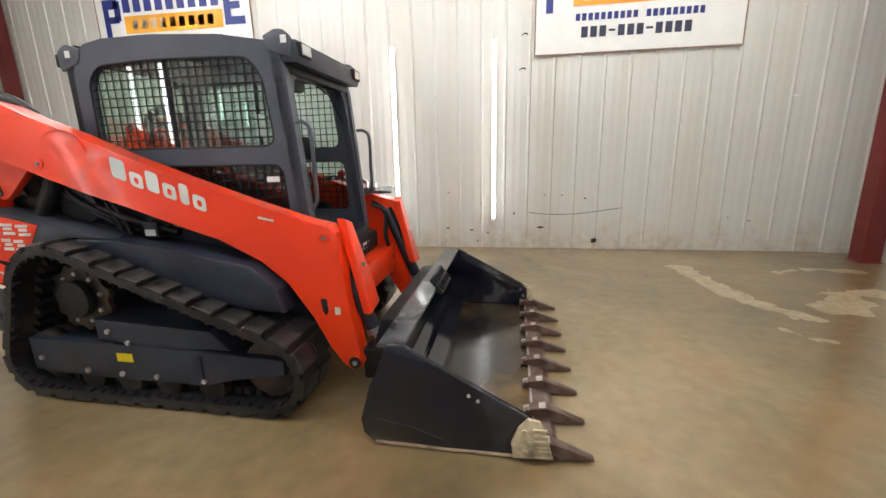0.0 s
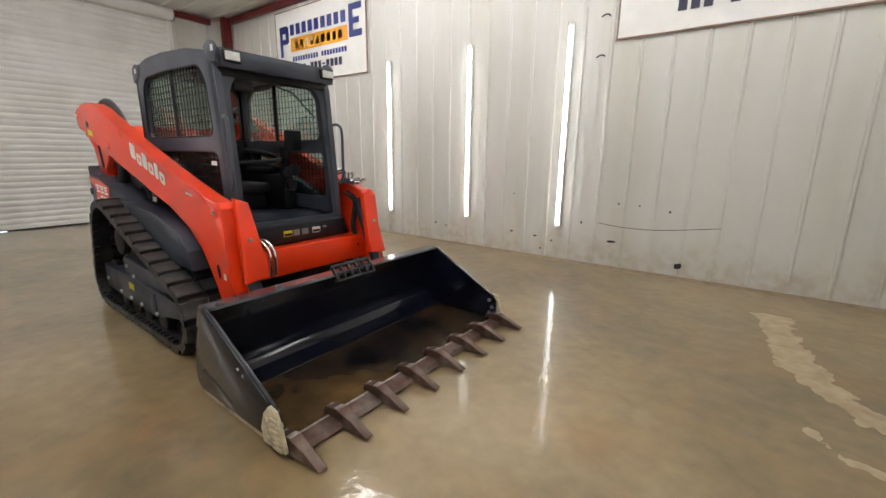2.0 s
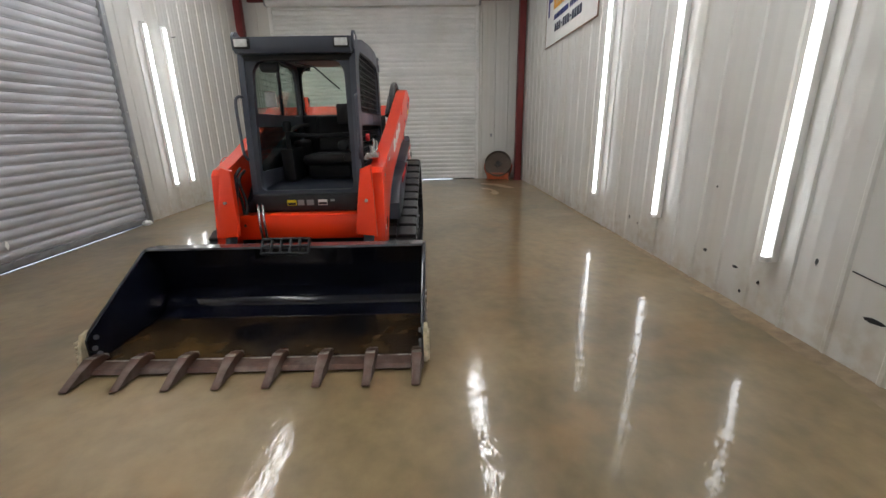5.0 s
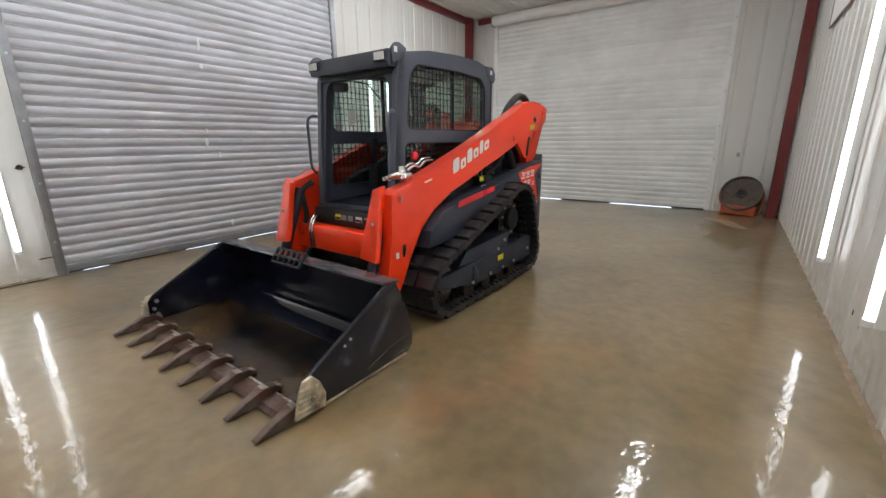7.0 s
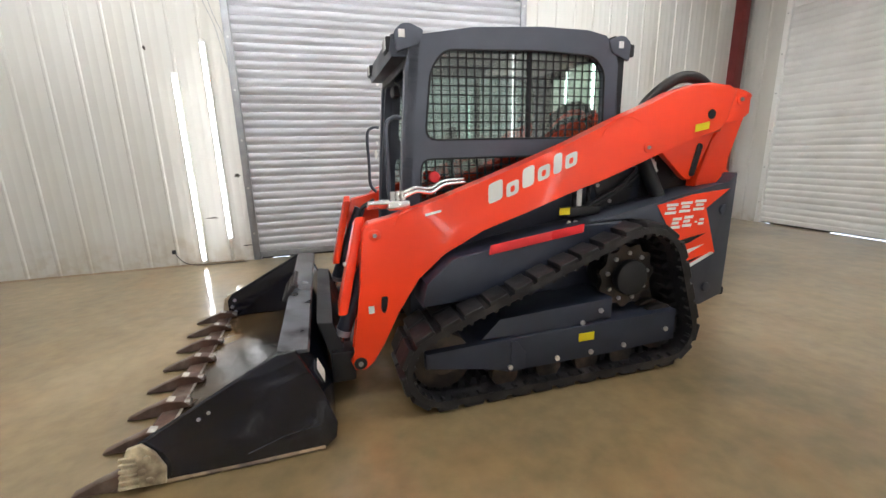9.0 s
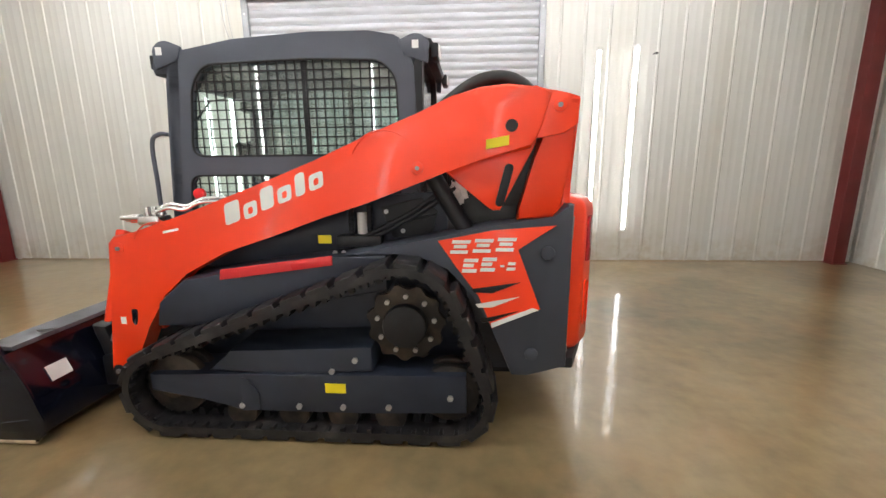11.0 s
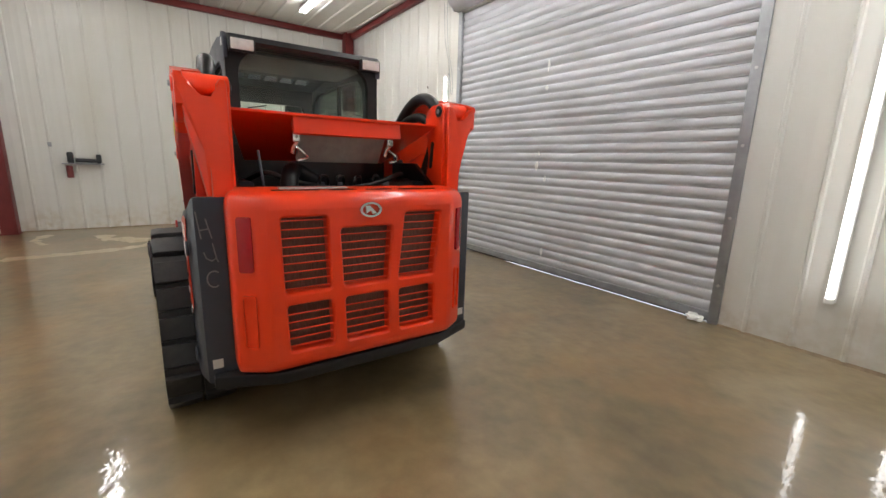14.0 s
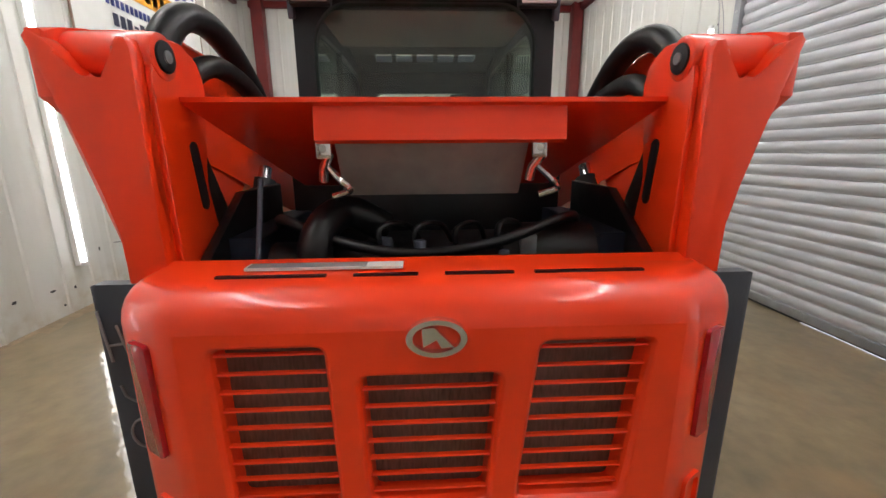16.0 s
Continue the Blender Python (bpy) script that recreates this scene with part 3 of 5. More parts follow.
def belt_path(shrink, step=0.012):
    """The taut loop round the three wheels, as points and outward normals at even steps."""
    c = [(Vector((x, z)), r - shrink) for x, z, r in WHEELS]
    loop = []
    for i in range(3):
        (p, rp), (q, rq) = c[i], c[(i + 1) % 3]
        d = q - p
        base, lean = math.atan2(d.y, d.x), math.acos((rp - rq) / d.length)
        loop.append((base - lean, p, rp, q, rq))
    pts = []
    for i in range(3):
        ang, p, rp, q, rq = loop[i]
        prev = loop[i - 1][0]
        sweep = (ang - prev) % (2 * math.pi)
        k = max(4, int(sweep * rp / step))
        pts += [p + rp * Vector((math.cos(prev + sweep * j / k), math.sin(prev + sweep * j / k))) for j in range(k)]
        a, b = p + rp * Vector((math.cos(ang), math.sin(ang))), q + rq * Vector((math.cos(ang), math.sin(ang)))
        k = max(2, int((b - a).length / step))
        pts += [a + (b - a) * (j / k) for j in range(k)]
    return pts


def make_track(s):
    e = new("track")
    e.parent = loader
    outer, inner = belt_path(0.0), belt_path(0.034)
    y0, y1 = 0.535, 0.845
    bm = bmesh.new()
    n = len(outer)
    near = [min(inner, key=lambda q: (q - p).length) for p in outer]
    rings = [[bm.verts.new((p.x, s * y, p.y)) for p in line] for line, y in ((outer, y0), (outer, y1), (near, y1), (near, y0))]
    for a, b in ((0, 1), (1, 2), (2, 3), (3, 0)):
        for i in range(n):
            j = (i + 1) % n
            bm.faces.new((rings[a][i], rings[a][j], rings[b][j], rings[b][i]))
    belt = part("belt", bm, RUBBER, e)
    total = sum((outer[(i + 1) % n] - outer[i]).length for i in range(n))
    count = round(total / 0.14)
    lug = bmesh.new()
    for sgn in (-1, 1):
        # a broad block on each half of the belt, a little lower at the rim
        rows = [[lug.verts.new((u, sgn * d, v * h)) for u, v in ((-0.058, -0.15), (0.058, -0.15), (0.052, 1), (-0.052, 1))]
                for d, h in ((0.006, 0.028), (0.125, 0.028), (0.1545, 0.021))]
        for p, q in zip(rows, rows[1:]):
            for i in range(4):
                lug.faces.new((p[i], p[(i + 1) % 4], q[(i + 1) % 4], q[i]))
        lug.faces.new(rows[0]), lug.faces.new(rows[-1][::-1])
    bmesh.ops.bevel(lug, geom=list(lug.edges), offset=0.003, segments=1, affect="EDGES")
    inner_lug = bmesh.new()
    solid([(-0.02, 0), (0.02, 0), (0.011, -0.045), (-0.011, -0.045)], lambda u, v, d: (u, d, v), -0.04, 0.05, bm=inner_lug)
    rim = solid([(-0.012, 0), (0.012, 0), (0.008, -0.016), (-0.008, -0.016)], lambda u, v, d: (u, s * d, v), 0.118, 0.150)
    first = second = third = None
    at, i = 0.0, 0
    for k in range(2 * count):
        want = total * k / (2 * count)
        while at + (outer[(i + 1) % n] - outer[i % n]).length < want:
            at += (outer[(i + 1) % n] - outer[i % n]).length
            i += 1
        p, d = outer[i % n], (outer[(i + 1) % n] - outer[i % n]).normalized()
        m = Matrix.Translation((p.x, s * 0.69, p.y)) @ Matrix.Rotation(-math.atan2(d.y, d.x) + math.pi, 4, "Y")
        low = m @ Matrix.Translation((0.035, 0, -0.033))
        if second is None:
            first, second, third = part("tread_lug", lug, RUBBER, belt), part("drive_lug", inner_lug, RUBBER, belt), part("guide_lug", rim, RUBBER, belt)
            first.matrix_basis, second.matrix_basis, third.matrix_basis = m, low, low
            continue
        if k % 2 == 0:
            again(first, "tread_lug", m, belt)
        again(second, "drive_lug", low, belt)
        again(third, "guide_lug", low, belt)
    # sprocket
    bm = bmesh.new()
    teeth = []
    for k in range(44):
        r = 0.172 + (0.026 if k % 4 in (1, 2) else 0.0)
        teeth.append((-0.382 + r * math.cos(2 * math.pi * k / 44), 0.568 + r * math.sin(2 * math.pi * k / 44)))
    sp = part("sprocket", side_plate(teeth, 0.66, 0.69, s, 0.004), DUSTY, e)
    part("hub", disc((-0.382, s * 0.69, 0.568), "y", 0.108, s * 0.055, bevel=0.012), MATT, sp)
    for k in range(9):
        a = 2 * math.pi * k / 9 + 0.2
        part("bolt", disc((-0.382 + 0.142 * math.cos(a), s * 0.69, 0.568 + 0.142 * math.sin(a)), "y", 0.013, s * 0.014, k=6), BOLT, sp)
    for name, x, z, r in (("rear_idler", -0.598, 0.232, 0.148), ("front_idler", 0.800, 0.242, 0.160)):
        bm = disc((x, s * 0.62, z), "y", r, s * 0.05, bevel=0.01)
        disc((x, s * 0.70, z), "y", r, s * 0.05, bm=bm, bevel=0.01)
        disc((x, s * 0.60, z), "y", 0.06, s * 0.18, bm=bm)
        part(name, bm, DUSTY, e)
    for x in (0.45, 0.18, -0.07, -0.31):
        bm = disc((x, s * 0.60, 0.118), "y", 0.078, s * 0.06, bevel=0.008)
        disc((x, s * 0.71, 0.118), "y", 0.078, s * 0.07, bm=bm, bevel=0.008)
        part("roller", bm, DUSTY, e)
    # undercarriage frame
    pts = [(0.90, 0.318), (0.60, 0.328), (-0.679, 0.352), (-0.682, 0.155), (-0.20, 0.142), (0.44, 0.135), (0.62, 0.20), (0.90, 0.23)]
    fr = part("track_frame", side_plate(pts, 0.56, 0.795, s, 0.01), BLUEGREY, e)
    part("frame_top", side_plate([(0.60, 0.335), (0.48, 0.445), (-0.227, 0.478), (-0.227, 0.35), (0.2, 0.33)], 0.50, 0.775, s, 0.012), BLUEGREY, fr)
    part("stiffener", side_plate([(0.425, 0.315), (0.395, 0.315), (0.34, 0.24), (0.34, 0.145), (0.43, 0.14)], 0.795, 0.803, s, 0.002), BLUEGREY, fr)
    for x, z in ((0.43, 0.168), (0.14, 0.172), (-0.08, 0.174), (-0.305, 0.18), (-0.604, 0.238), (-0.028, 0.352), (-0.145, 0.412)):
        part("bolt", disc((x, s * (0.794 if z < 0.345 else 0.774), z), "y", 0.015, s * 0.014, k=6), BOLT, fr)
    part("sticker", box(-0.097, 0.004, s * 0.796, s * 0.7985, 0.248, 0.297), YELLOW, fr, "yellow warning sticker", smooth=False)
    part("drive_housing", disc((-0.382, s * 0.40, 0.568), "y", 0.14, s * 0.26, bevel=0.02), MATT, e)


both(make_track)

# chassis -----------------------------------------------------------------
hull = [(0.86, 0.25), (0.92, 0.40), (0.90, 0.70), (0.70, 0.80), (-1.10, 0.80), (-1.15, 0.36), (-1.05, 0.24)]
part("chassis", solid(hull, xz, -0.50, 0.50, 0.02), BLUEGREY, loader)
part("skid_plate", box(-1.0, 0.7, -0.47, 0.47, 0.205, 0.24, 0.01), MATT, loader)


def ribbed_hose(points, r):
    """A short corrugated conduit."""
    line = bend(points, 10)
    bm = tube(line, r * 0.8, k=12)
    for i, v in enumerate(list(bm.verts)):
        if i // 12 % 2:
            v.co = line[i // 12] + (v.co - line[i // 12]) * 1.25
    part("ribbed_hose", bm, MATT, loader, "black corrugated conduit")


def make_side(s):
    # cover above the track, and the long side panel behind the arm
    cover = [(0.72, 0.785), (0.86, 0.665), (0.885, 0.54), (0.66, 0.548), (0.45, 0.612), (-0.30, 0.74), (-0.30, 0.915), (-0.05, 0.905), (0.30, 0.86)]
    p = part("track_cover", side_plate(cover, 0.46, 0.715, s, 0.012), BLUEGREY, loader)
    part("side_panel", side_plate([(0.72, 0.80), (0.62, 0.96), (0.05, 1.16), (-0.55, 1.20), (-0.98, 1.20), (-0.98, 0.80)], 0.42, 0.50, s, 0.01), BLUEGREY, loader)
    if s > 0:
        st = [(0.522, 0.790), (0.514, 0.842), (-0.045, 0.916), (-0.043, 0.868)]
        part("reflector_strip", side_plate(st, 0.716, 0.722, s, 0.001), STRIPE, p, "glossy red reflector strip")
        part("sticker", box(-0.013, 0.054, 0.712, 0.714, 0.955, 0.996), YELLOW, loader, "yellow warning sticker", smooth=False).location = (0, -0.09, 0)
        tank = disc((-0.14, 0.50, 0.935), "z", 0.028, 0.16, k=14)
        part("grease_canister", tank, WHITE, loader, "pale plastic cylinder")
        part("valve_block", box(-0.25, -0.02, 0.50, 0.58, 0.93, 0.985, 0.01), MATT, loader)
        for x in (-0.092, -0.188):
            ribbed_hose([(x, 0.535, 0.95), (x, 0.54, 1.04), (x, 0.535, 1.14)], 0.016)
        for x, y, z in ((-0.268, 0.51, 1.10), (-0.353, 0.52, 1.003), (-0.02, 0.60, 0.905), (-0.065, 0.60, 0.905)):
            part("bolt", disc((x, y, z), "y", 0.012, 0.010, k=8), BOLT, loader)
        part("bracket", side_plate([(-0.24, 1.12), (-0.45, 1.17), (-0.53, 1.10), (-0.50, 0.985), (-0.30, 0.965), (-0.27, 1.04)], 0.502, 0.514, s, 0.004), MATT, loader)
        part("bracket_rib", tube([(-0.27, 0.516, 1.045), (-0.38, 0.516, 1.055), (-0.52, 0.516, 1.085)], 0.007, k=10), MATT, loader)
        crumple = bmesh.new()
        bmesh.ops.create_icosphere(crumple, subdivisions=3, radius=1.0)
        for v in crumple.verts:
            k = 0.72 + 0.55 * noise.noise(v.co * 2.1) + 0.25 * noise.noise(v.co * 5.0)
            v.co = Vector((-0.628 + v.co.x * 0.055 * k, 0.525 + v.co.y * 0.022 * k, 1.195 + v.co.z * 0.075 * k))
        part("plastic_wrap", crumple, WHITE, loader, "crumpled white plastic wrap", smooth=False)
    else:
        vb = part("valve_block", box(0.0, 0.10, -0.59, -0.50, 0.90, 0.99, 0.012), MATT, loader)
        part("label", box(0.018, 0.085, -0.5925, -0.5905, 0.912, 0.948), WHITE, vb, "creased white paper label", smooth=False)
        part("valve_cap", disc((0.05, -0.545, 0.988), "z", 0.022, 0.03, bevel=0.006), MATT, vb)
        part("label", box(0.112, 0.15, -0.503, -0.501, 0.945, 0.975), WHITE, loader, "small white square label", smooth=False)
        for k in range(2):
            ribbed_hose([(-0.10 - 0.05 * k, -0.56, 0.90), (-0.14 - 0.05 * k, -0.56, 1.0), (-0.20 - 0.05 * k, -0.55, 1.10)], 0.013)
        part("bolt_ring", disc((-0.473, -0.518, 1.0), "y", 0.015, -0.008, k=16), BOLT, loader)
        part("bracket", side_plate([(-0.55, 1.20), (-0.36, 1.16), (-0.30, 1.02), (-0.40, 0.97), (-0.58, 1.02)], 0.515, 0.54, s, 0.006), MATT, loader)
        part("bracket_bolt", disc((-0.40, -0.54, 1.09), "y", 0.016, -0.012, k=8), BOLT, loader)
        part("hose", tube(bend([(0.20, -0.55, 0.93), (-0.05, -0.56, 0.99), (-0.30, -0.54, 1.06), (-0.6, -0.52, 1.10)]), 0.018), MATT, loader)
        part("hose", tube(bend([(0.16, -0.56, 0.97), (0.0, -0.57, 1.06), (-0.15, -0.55, 1.12), (-0.4, -0.53, 1.16)]), 0.014), MATT, loader)
    for k in range(2):
        part("hose", tube(bend([(-0.62 + 0.05 * k, s * 0.53, 1.22), (-0.48 + 0.06 * k, s * (0.55 + 0.01 * k), 1.12 - 0.01 * k), (-0.30 + 0.05 * k, s * 0.55, 1.02), (-0.12 + 0.05 * k, s * 0.53, 0.93)]),
                          0.012, k=8), MATT, loader)
    # rear fender with its decal
    fender = [(-0.10, 0.915), (-0.547, 1.0), (-0.80, 1.055), (-1.08, 1.085), (-1.135, 1.150), (-1.165, 1.150), (-1.165, 0.355), (-0.97, 0.309), (-0.90, 0.313),
              (-0.80, 0.555), (-0.725, 0.72), (-0.60, 0.86), (-0.45, 0.925), (-0.346, 0.935), (-0.20, 0.905)]
    f = part("rear_fender", solid(fender, lambda u, v, d: (u, s * (d - 0.020 * (d > 0.6 and u < -1.12)), v), 0.50, 0.702, 0.014), FENDER, loader)
    decal = [(-0.545, 0.985), (-0.80, 1.035), (-1.085, 1.058), (-0.915, 0.945), (-1.025, 0.66), (-0.80, 0.56), (-0.735, 0.72), (-0.63, 0.86)]
    part("decal", side_plate(decal, 0.7025, 0.7055, s, 0.0), ORANGE, f, "orange decal with white bars", smooth=False)

    def slant(x, z, w, h, lean, mat, name, y=0.706):
        q = [(x, z), (x - w, z), (x - w - lean, z + h), (x - lean, z + h)]
        if s < 0:
            q = [(x - lean, z), (x - w - lean, z), (x - w, z + h), (x, z + h)]
        part(name, side_plate(q, y, y + 0.0015, s, 0.0), mat, f, smooth=False)

    for k in range(3):
        for h0, w in ((0.0, 0.082), (0.026, 0.060), (0.048, 0.085)):
            slant(-0.60 - k * 0.105 - h0 * 0.2 - (0.012 if w < 0.08 else 0), 0.925 + k * 0.006 + h0, w, 0.016, 0.004, WHITE, "white_bar")
    for k in range(2):
        for h0, w in ((0.0, 0.068), (0.026, 0.050), (0.050, 0.066)):
            slant(-0.655 - k * 0.085 - h0 * 0.2, 0.835 + k * 0.006 + h0, w, 0.017, 0.004, WHITE, "white_bar")
    slant(-0.835, 0.862, 0.018, 0.010, 0, WHITE, "white_bar"), slant(-0.862, 0.847, 0.040, 0.014, 0.004, WHITE, "white_bar"), slant(-0.868, 0.872, 0.034, 0.014, 0.004, WHITE, "white_bar")
    for k in range(3):
        q = [(-0.70 - 0.02 * k, 0.755 - 0.075 * k), (-0.93, 0.79 - 0.07 * k), (-0.80, 0.735 - 0.07 * k), (-0.715 - 0.02 * k, 0.738 - 0.075 * k)]
        part("stripe", side_plate(q, 0.706, 0.7075, s, 0.0), (BLACK, WHITE, BLACK)[k], f, smooth=False)
    q = [(-0.80, 0.562), (-1.02, 0.655), (-0.99, 0.665), (-0.795, 0.585)]
    part("stripe", side_plate(q, 0.706, 0.7075, s, 0.0), WHITE, f, smooth=False)
    for x, z in ((-1.05, 0.93), (-0.99, 0.43)):
        part("cap", disc((x, s * 0.701, z), "y", 0.032, s * 0.012, bevel=0.005), FENDER, f)
    part("label", box(-1.169, -1.166, s * 0.62, s * 0.66, 0.42, 0.46), WHITE, f, "small white square label", smooth=False)
    if s > 0:
        arc = [(0.626 + 0.026 * math.cos(radians(g)), 0.815 + 0.034 * math.sin(radians(g))) for g in range(50, 320, 18)]
        for line in ([(0.672, 1.095), (0.668, 1.055), (0.660, 0.985)], [(0.640, 1.065), (0.622, 0.985)], [(0.664, 1.02), (0.630, 1.025)],
                     [(0.655, 0.93), (0.648, 0.905), (0.630, 0.892), (0.612, 0.902), (0.622, 0.965)], [(0.612, 0.902), (0.606, 0.885)], [(1.252 - u, v) for u, v in arc]):
            part("chalk_mark", tube([(-1.1665, u, v) for u, v in line], 0.0028, k=6), GREYLABEL, f, "thin chalk stroke")


both(make_side)
part("rear_bumper", solid([(-0.66, -1.12), (-0.66, -1.20), (-0.40, -1.30), (0.40, -1.30), (0.66, -1.20), (0.66, -1.12)], lambda u, v, d: (v, u, d), 0.335, 0.395, 0.012),
     MATT, loader)

# lift arms ---------------------------------------------------------------
ARM = [(1.160, 0.950), (1.125, 0.988), (0.999, 1.012), (0.708, 1.105), (0.339, 1.237), (0.021, 1.358), (-0.227, 1.464), (-0.462, 1.556), (-0.613, 1.623),
       (-0.735, 1.659), (-0.854, 1.669), (-0.973, 1.656), (-1.05, 1.636), (-1.0, 1.47), (-0.959, 1.40), (-0.763, 1.358), (-0.586, 1.298), (-0.456, 1.248),
       (-0.212, 1.157), (0.041, 1.076), (0.278, 0.991), (0.523, 0.911), (0.75, 0.81), (0.894, 0.686), (1.00, 0.50), (1.085, 0.33), (1.14, 0.235), (1.19, 0.195),
       (1.245, 0.205), (1.262, 0.25), (1.233, 0.291), (1.186, 0.679)]
TOWER = [(-1.03, 1.525), (-1.158, 1.52), (-1.145, 1.331), (-1.12, 1.085), (-0.916, 1.070), (-0.925, 1.12), (-0.982, 1.336)]


def arm_y(x):
    return 0.630 + 0.072 * min(1.0, max(0.0, (1.1 - x) / 1.9))


def make_arm(s):
    # the arm plate leans inwards towards the front
    bm = bmesh.new()
    sol = solid(ARM, lambda u, v, d: (u, s * (arm_y(u) - d), v), 0.0, 0.105, 0.014, bm, 3)
    a = part("lift_arm", sol, ORANGE, loader)
    t = bmesh.new()
    solid(TOWER, lambda u, v, d: (u, s * (d - (0.088 * min(1.0, max(0.0, (1.53 - v) / 0.18)) if d > 0.6 else 0.0)), v), 0.525, 0.694, 0.012, t, 3)
    part("rear_tower", t, ORANGE, a)
    flare = [(0.605, 1.10), (0.602, 1.25), (0.611, 1.33), (0.655, 1.457), (0.706, 1.60), (0.695, 1.612), (0.668, 1.597), (0.650, 1.578), (0.634, 1.54), (0.617, 1.526), (0.578, 1.524),
             (0.566, 1.545), (0.560, 1.585), (0.548, 1.602), (0.532, 1.60), (0.525, 1.58), (0.525, 1.10)]
    part("tower_back", solid(flare, lambda u, v, d: (d, s * u, v), -1.16, -1.12, 0.008), ORANGE, a)
    part("pin_tube", disc((-1.085, s * 0.510, 1.580), "y", 0.044, s * 0.185, bevel=0.006), ORANGE, a)
    part("gusset", side_plate([(-0.56, 1.31), (-0.775, 1.135), (-0.80, 1.118), (-0.832, 1.120), (-0.856, 1.165), (-0.99, 1.424), (-0.99, 1.46), (-0.75, 1.40)], 0.60, 0.645, s, 0.008), ORANGE, a)
    inner = [(-1.12, 1.10), (-1.13, 1.555), (-1.10, 1.60), (-1.05, 1.622), (-0.99, 1.612), (-0.945, 1.575), (-0.945, 1.52), (-0.985, 1.33), (-0.925, 1.10)]
    part("inner_plate", side_plate(smooth_corners(inner, 0.03, 3), 0.513, 0.5255, s, 0.003), ORANGE, a)
    cheek = [(-0.985, 1.44), (-0.995, 1.645), (-1.05, 1.638), (-1.11, 1.625), (-1.157, 1.612), (-1.157, 1.50), (-1.10, 1.46)]
    part("outer_cheek", side_plate(cheek, 0.670, 0.700, s, 0.006), ORANGE, a)
    # Black sheet added to stand for the shade in the gap behind the gusset.
    part("tower_liner", side_plate([(-0.80, 1.13), (-0.925, 1.13), (-1.0, 1.36), (-1.04, 1.52), (-0.985, 1.47), (-0.87, 1.26)], 0.528, 0.536, s, 0.001), BAY_SHADE, a)
    part("inner_slot", side_plate(rounded(-0.015, 0.015, -0.075, 0.075, 0.014), 0.5105, 0.5135, s, 0.001), MATT, a).matrix_basis = pose(-1.015, 0, 1.35, 0, -8, 0)
    part("slot_cover", side_plate(rounded(-0.020, 0.020, -0.10, 0.10, 0.019), 0.645, 0.652, s, 0.002), MATT, a).matrix_basis = pose(-0.85, 0, 1.235, 0, -14, 0)
    for x, z, r in ((-0.454, 1.316, 0.016), (1.10, 0.925, 0.018), (-1.075, 1.577, 0.018), (1.215, 0.243, 0.022)):
        part("pin", disc((x, s * (arm_y(x) - 0.002), z), "y", r + 0.012, s * 0.008, bevel=0.003), ORANGE if z > 0.3 else MATT, a)
        part("pin_bolt", disc((x, s * (arm_y(x) + 0.006), z), "y", r * 0.6, s * 0.008, k=8), STEEL, a)
    part("hole", disc((-0.872, s * (arm_y(-0.872) - 0.004), 1.495), "y", 0.027, s * 0.0055, k=24), MATT, a, "dark round access hole")
    part("sticker", side_plate([(-0.762, 1.395), (-0.862, 1.413), (-0.862, 1.455), (-0.762, 1.437)], 0.7015, 0.7035, s, 0.0), YELLOW, a, "yellow warning sticker", smooth=False)
    part("label", box(1.125, 1.155, s * 0.6305, s * 0.6325, 0.515, 0.555), WHITE, a, "small white square label", smooth=False)
    part("window_slot", side_plate(smooth_corners([(1.05, 0.60), (1.085, 0.60), (1.09, 0.53), (1.075, 0.505), (1.06, 0.53)], 0.012), 0.629, 0.634, s, 0.001), BLACK, a)
    part("label", side_plate([(0.84, 1.005), (0.755, 1.022), (0.755, 1.034), (0.84, 1.017)], arm_y(0.8) + 0.0005, arm_y(0.8) + 0.0025, s, 0.0), WHITE, a, smooth=False)
    # pressed boss outlines
    for cx, cz, r in ((-0.30, 1.33, 0.155), (0.88, 0.93, 0.13)):
        arc = [(cx + r * math.cos(radians(g)), s * (arm_y(cx) + 0.0), cz + r * math.sin(radians(g))) for g in range(20, 215, 8)]
        part("pressing", tube(arc, 0.0035, k=8), ORANGE, a)
    # white maker's mark, kept as plain shapes along the arm
    lean = 0.36
    for k, (w, h, dz) in enumerate(((0.085, 0.105, 0), (0.075, 0.075, -0.008), (0.072, 0.105, 0), (0.075, 0.075, 0), (0.052, 0.105, 0), (0.075, 0.075, 0))):
        d = sum(v[0] + 0.022 for v in ((0.085,), (0.075,), (0.072,), (0.075,), (0.052,), (0.075,))[:k])
        if s < 0:
            d = 0.566 - d - w
        u0 = 0.50 - d * math.cos(lean)
        v0 = 1.045 + d * math.sin(lean)
        q = [(0, 0), (w, 0), (w, h), (0, h)]
        q = smooth_corners(q, 0.02, 3)
        hole = smooth_corners([(w * 0.32, h * 0.25), (w * 0.68, h * 0.25), (w * 0.68, h * 0.68), (w * 0.32, h * 0.68)], 0.01, 2)

        def put(u, v, dd, u0=u0, v0=v0, dz=dz):
            x, z = u0 - u * math.cos(lean) - (v + dz) * math.sin(lean) * -0.0, v0 + u * math.sin(lean) + (v + dz)
            return (x, s * (arm_y(x) + dd), z)

        part("white_mark", pane_ring(q, hole, put, 0.0006, 0.0022) if k in (1, 3, 5) else solid(q, put, 0.0006, 0.0022), WHITE, a, "plain white mark", smooth=False)
    # cylinders
    c = part("lift_cylinder", tube([(-0.50, s * 0.57, 1.30), (-0.62, s * 0.57, 1.10), (-0.74, s * 0.57, 0.90)], 0.042, k=16), MATT, loader)
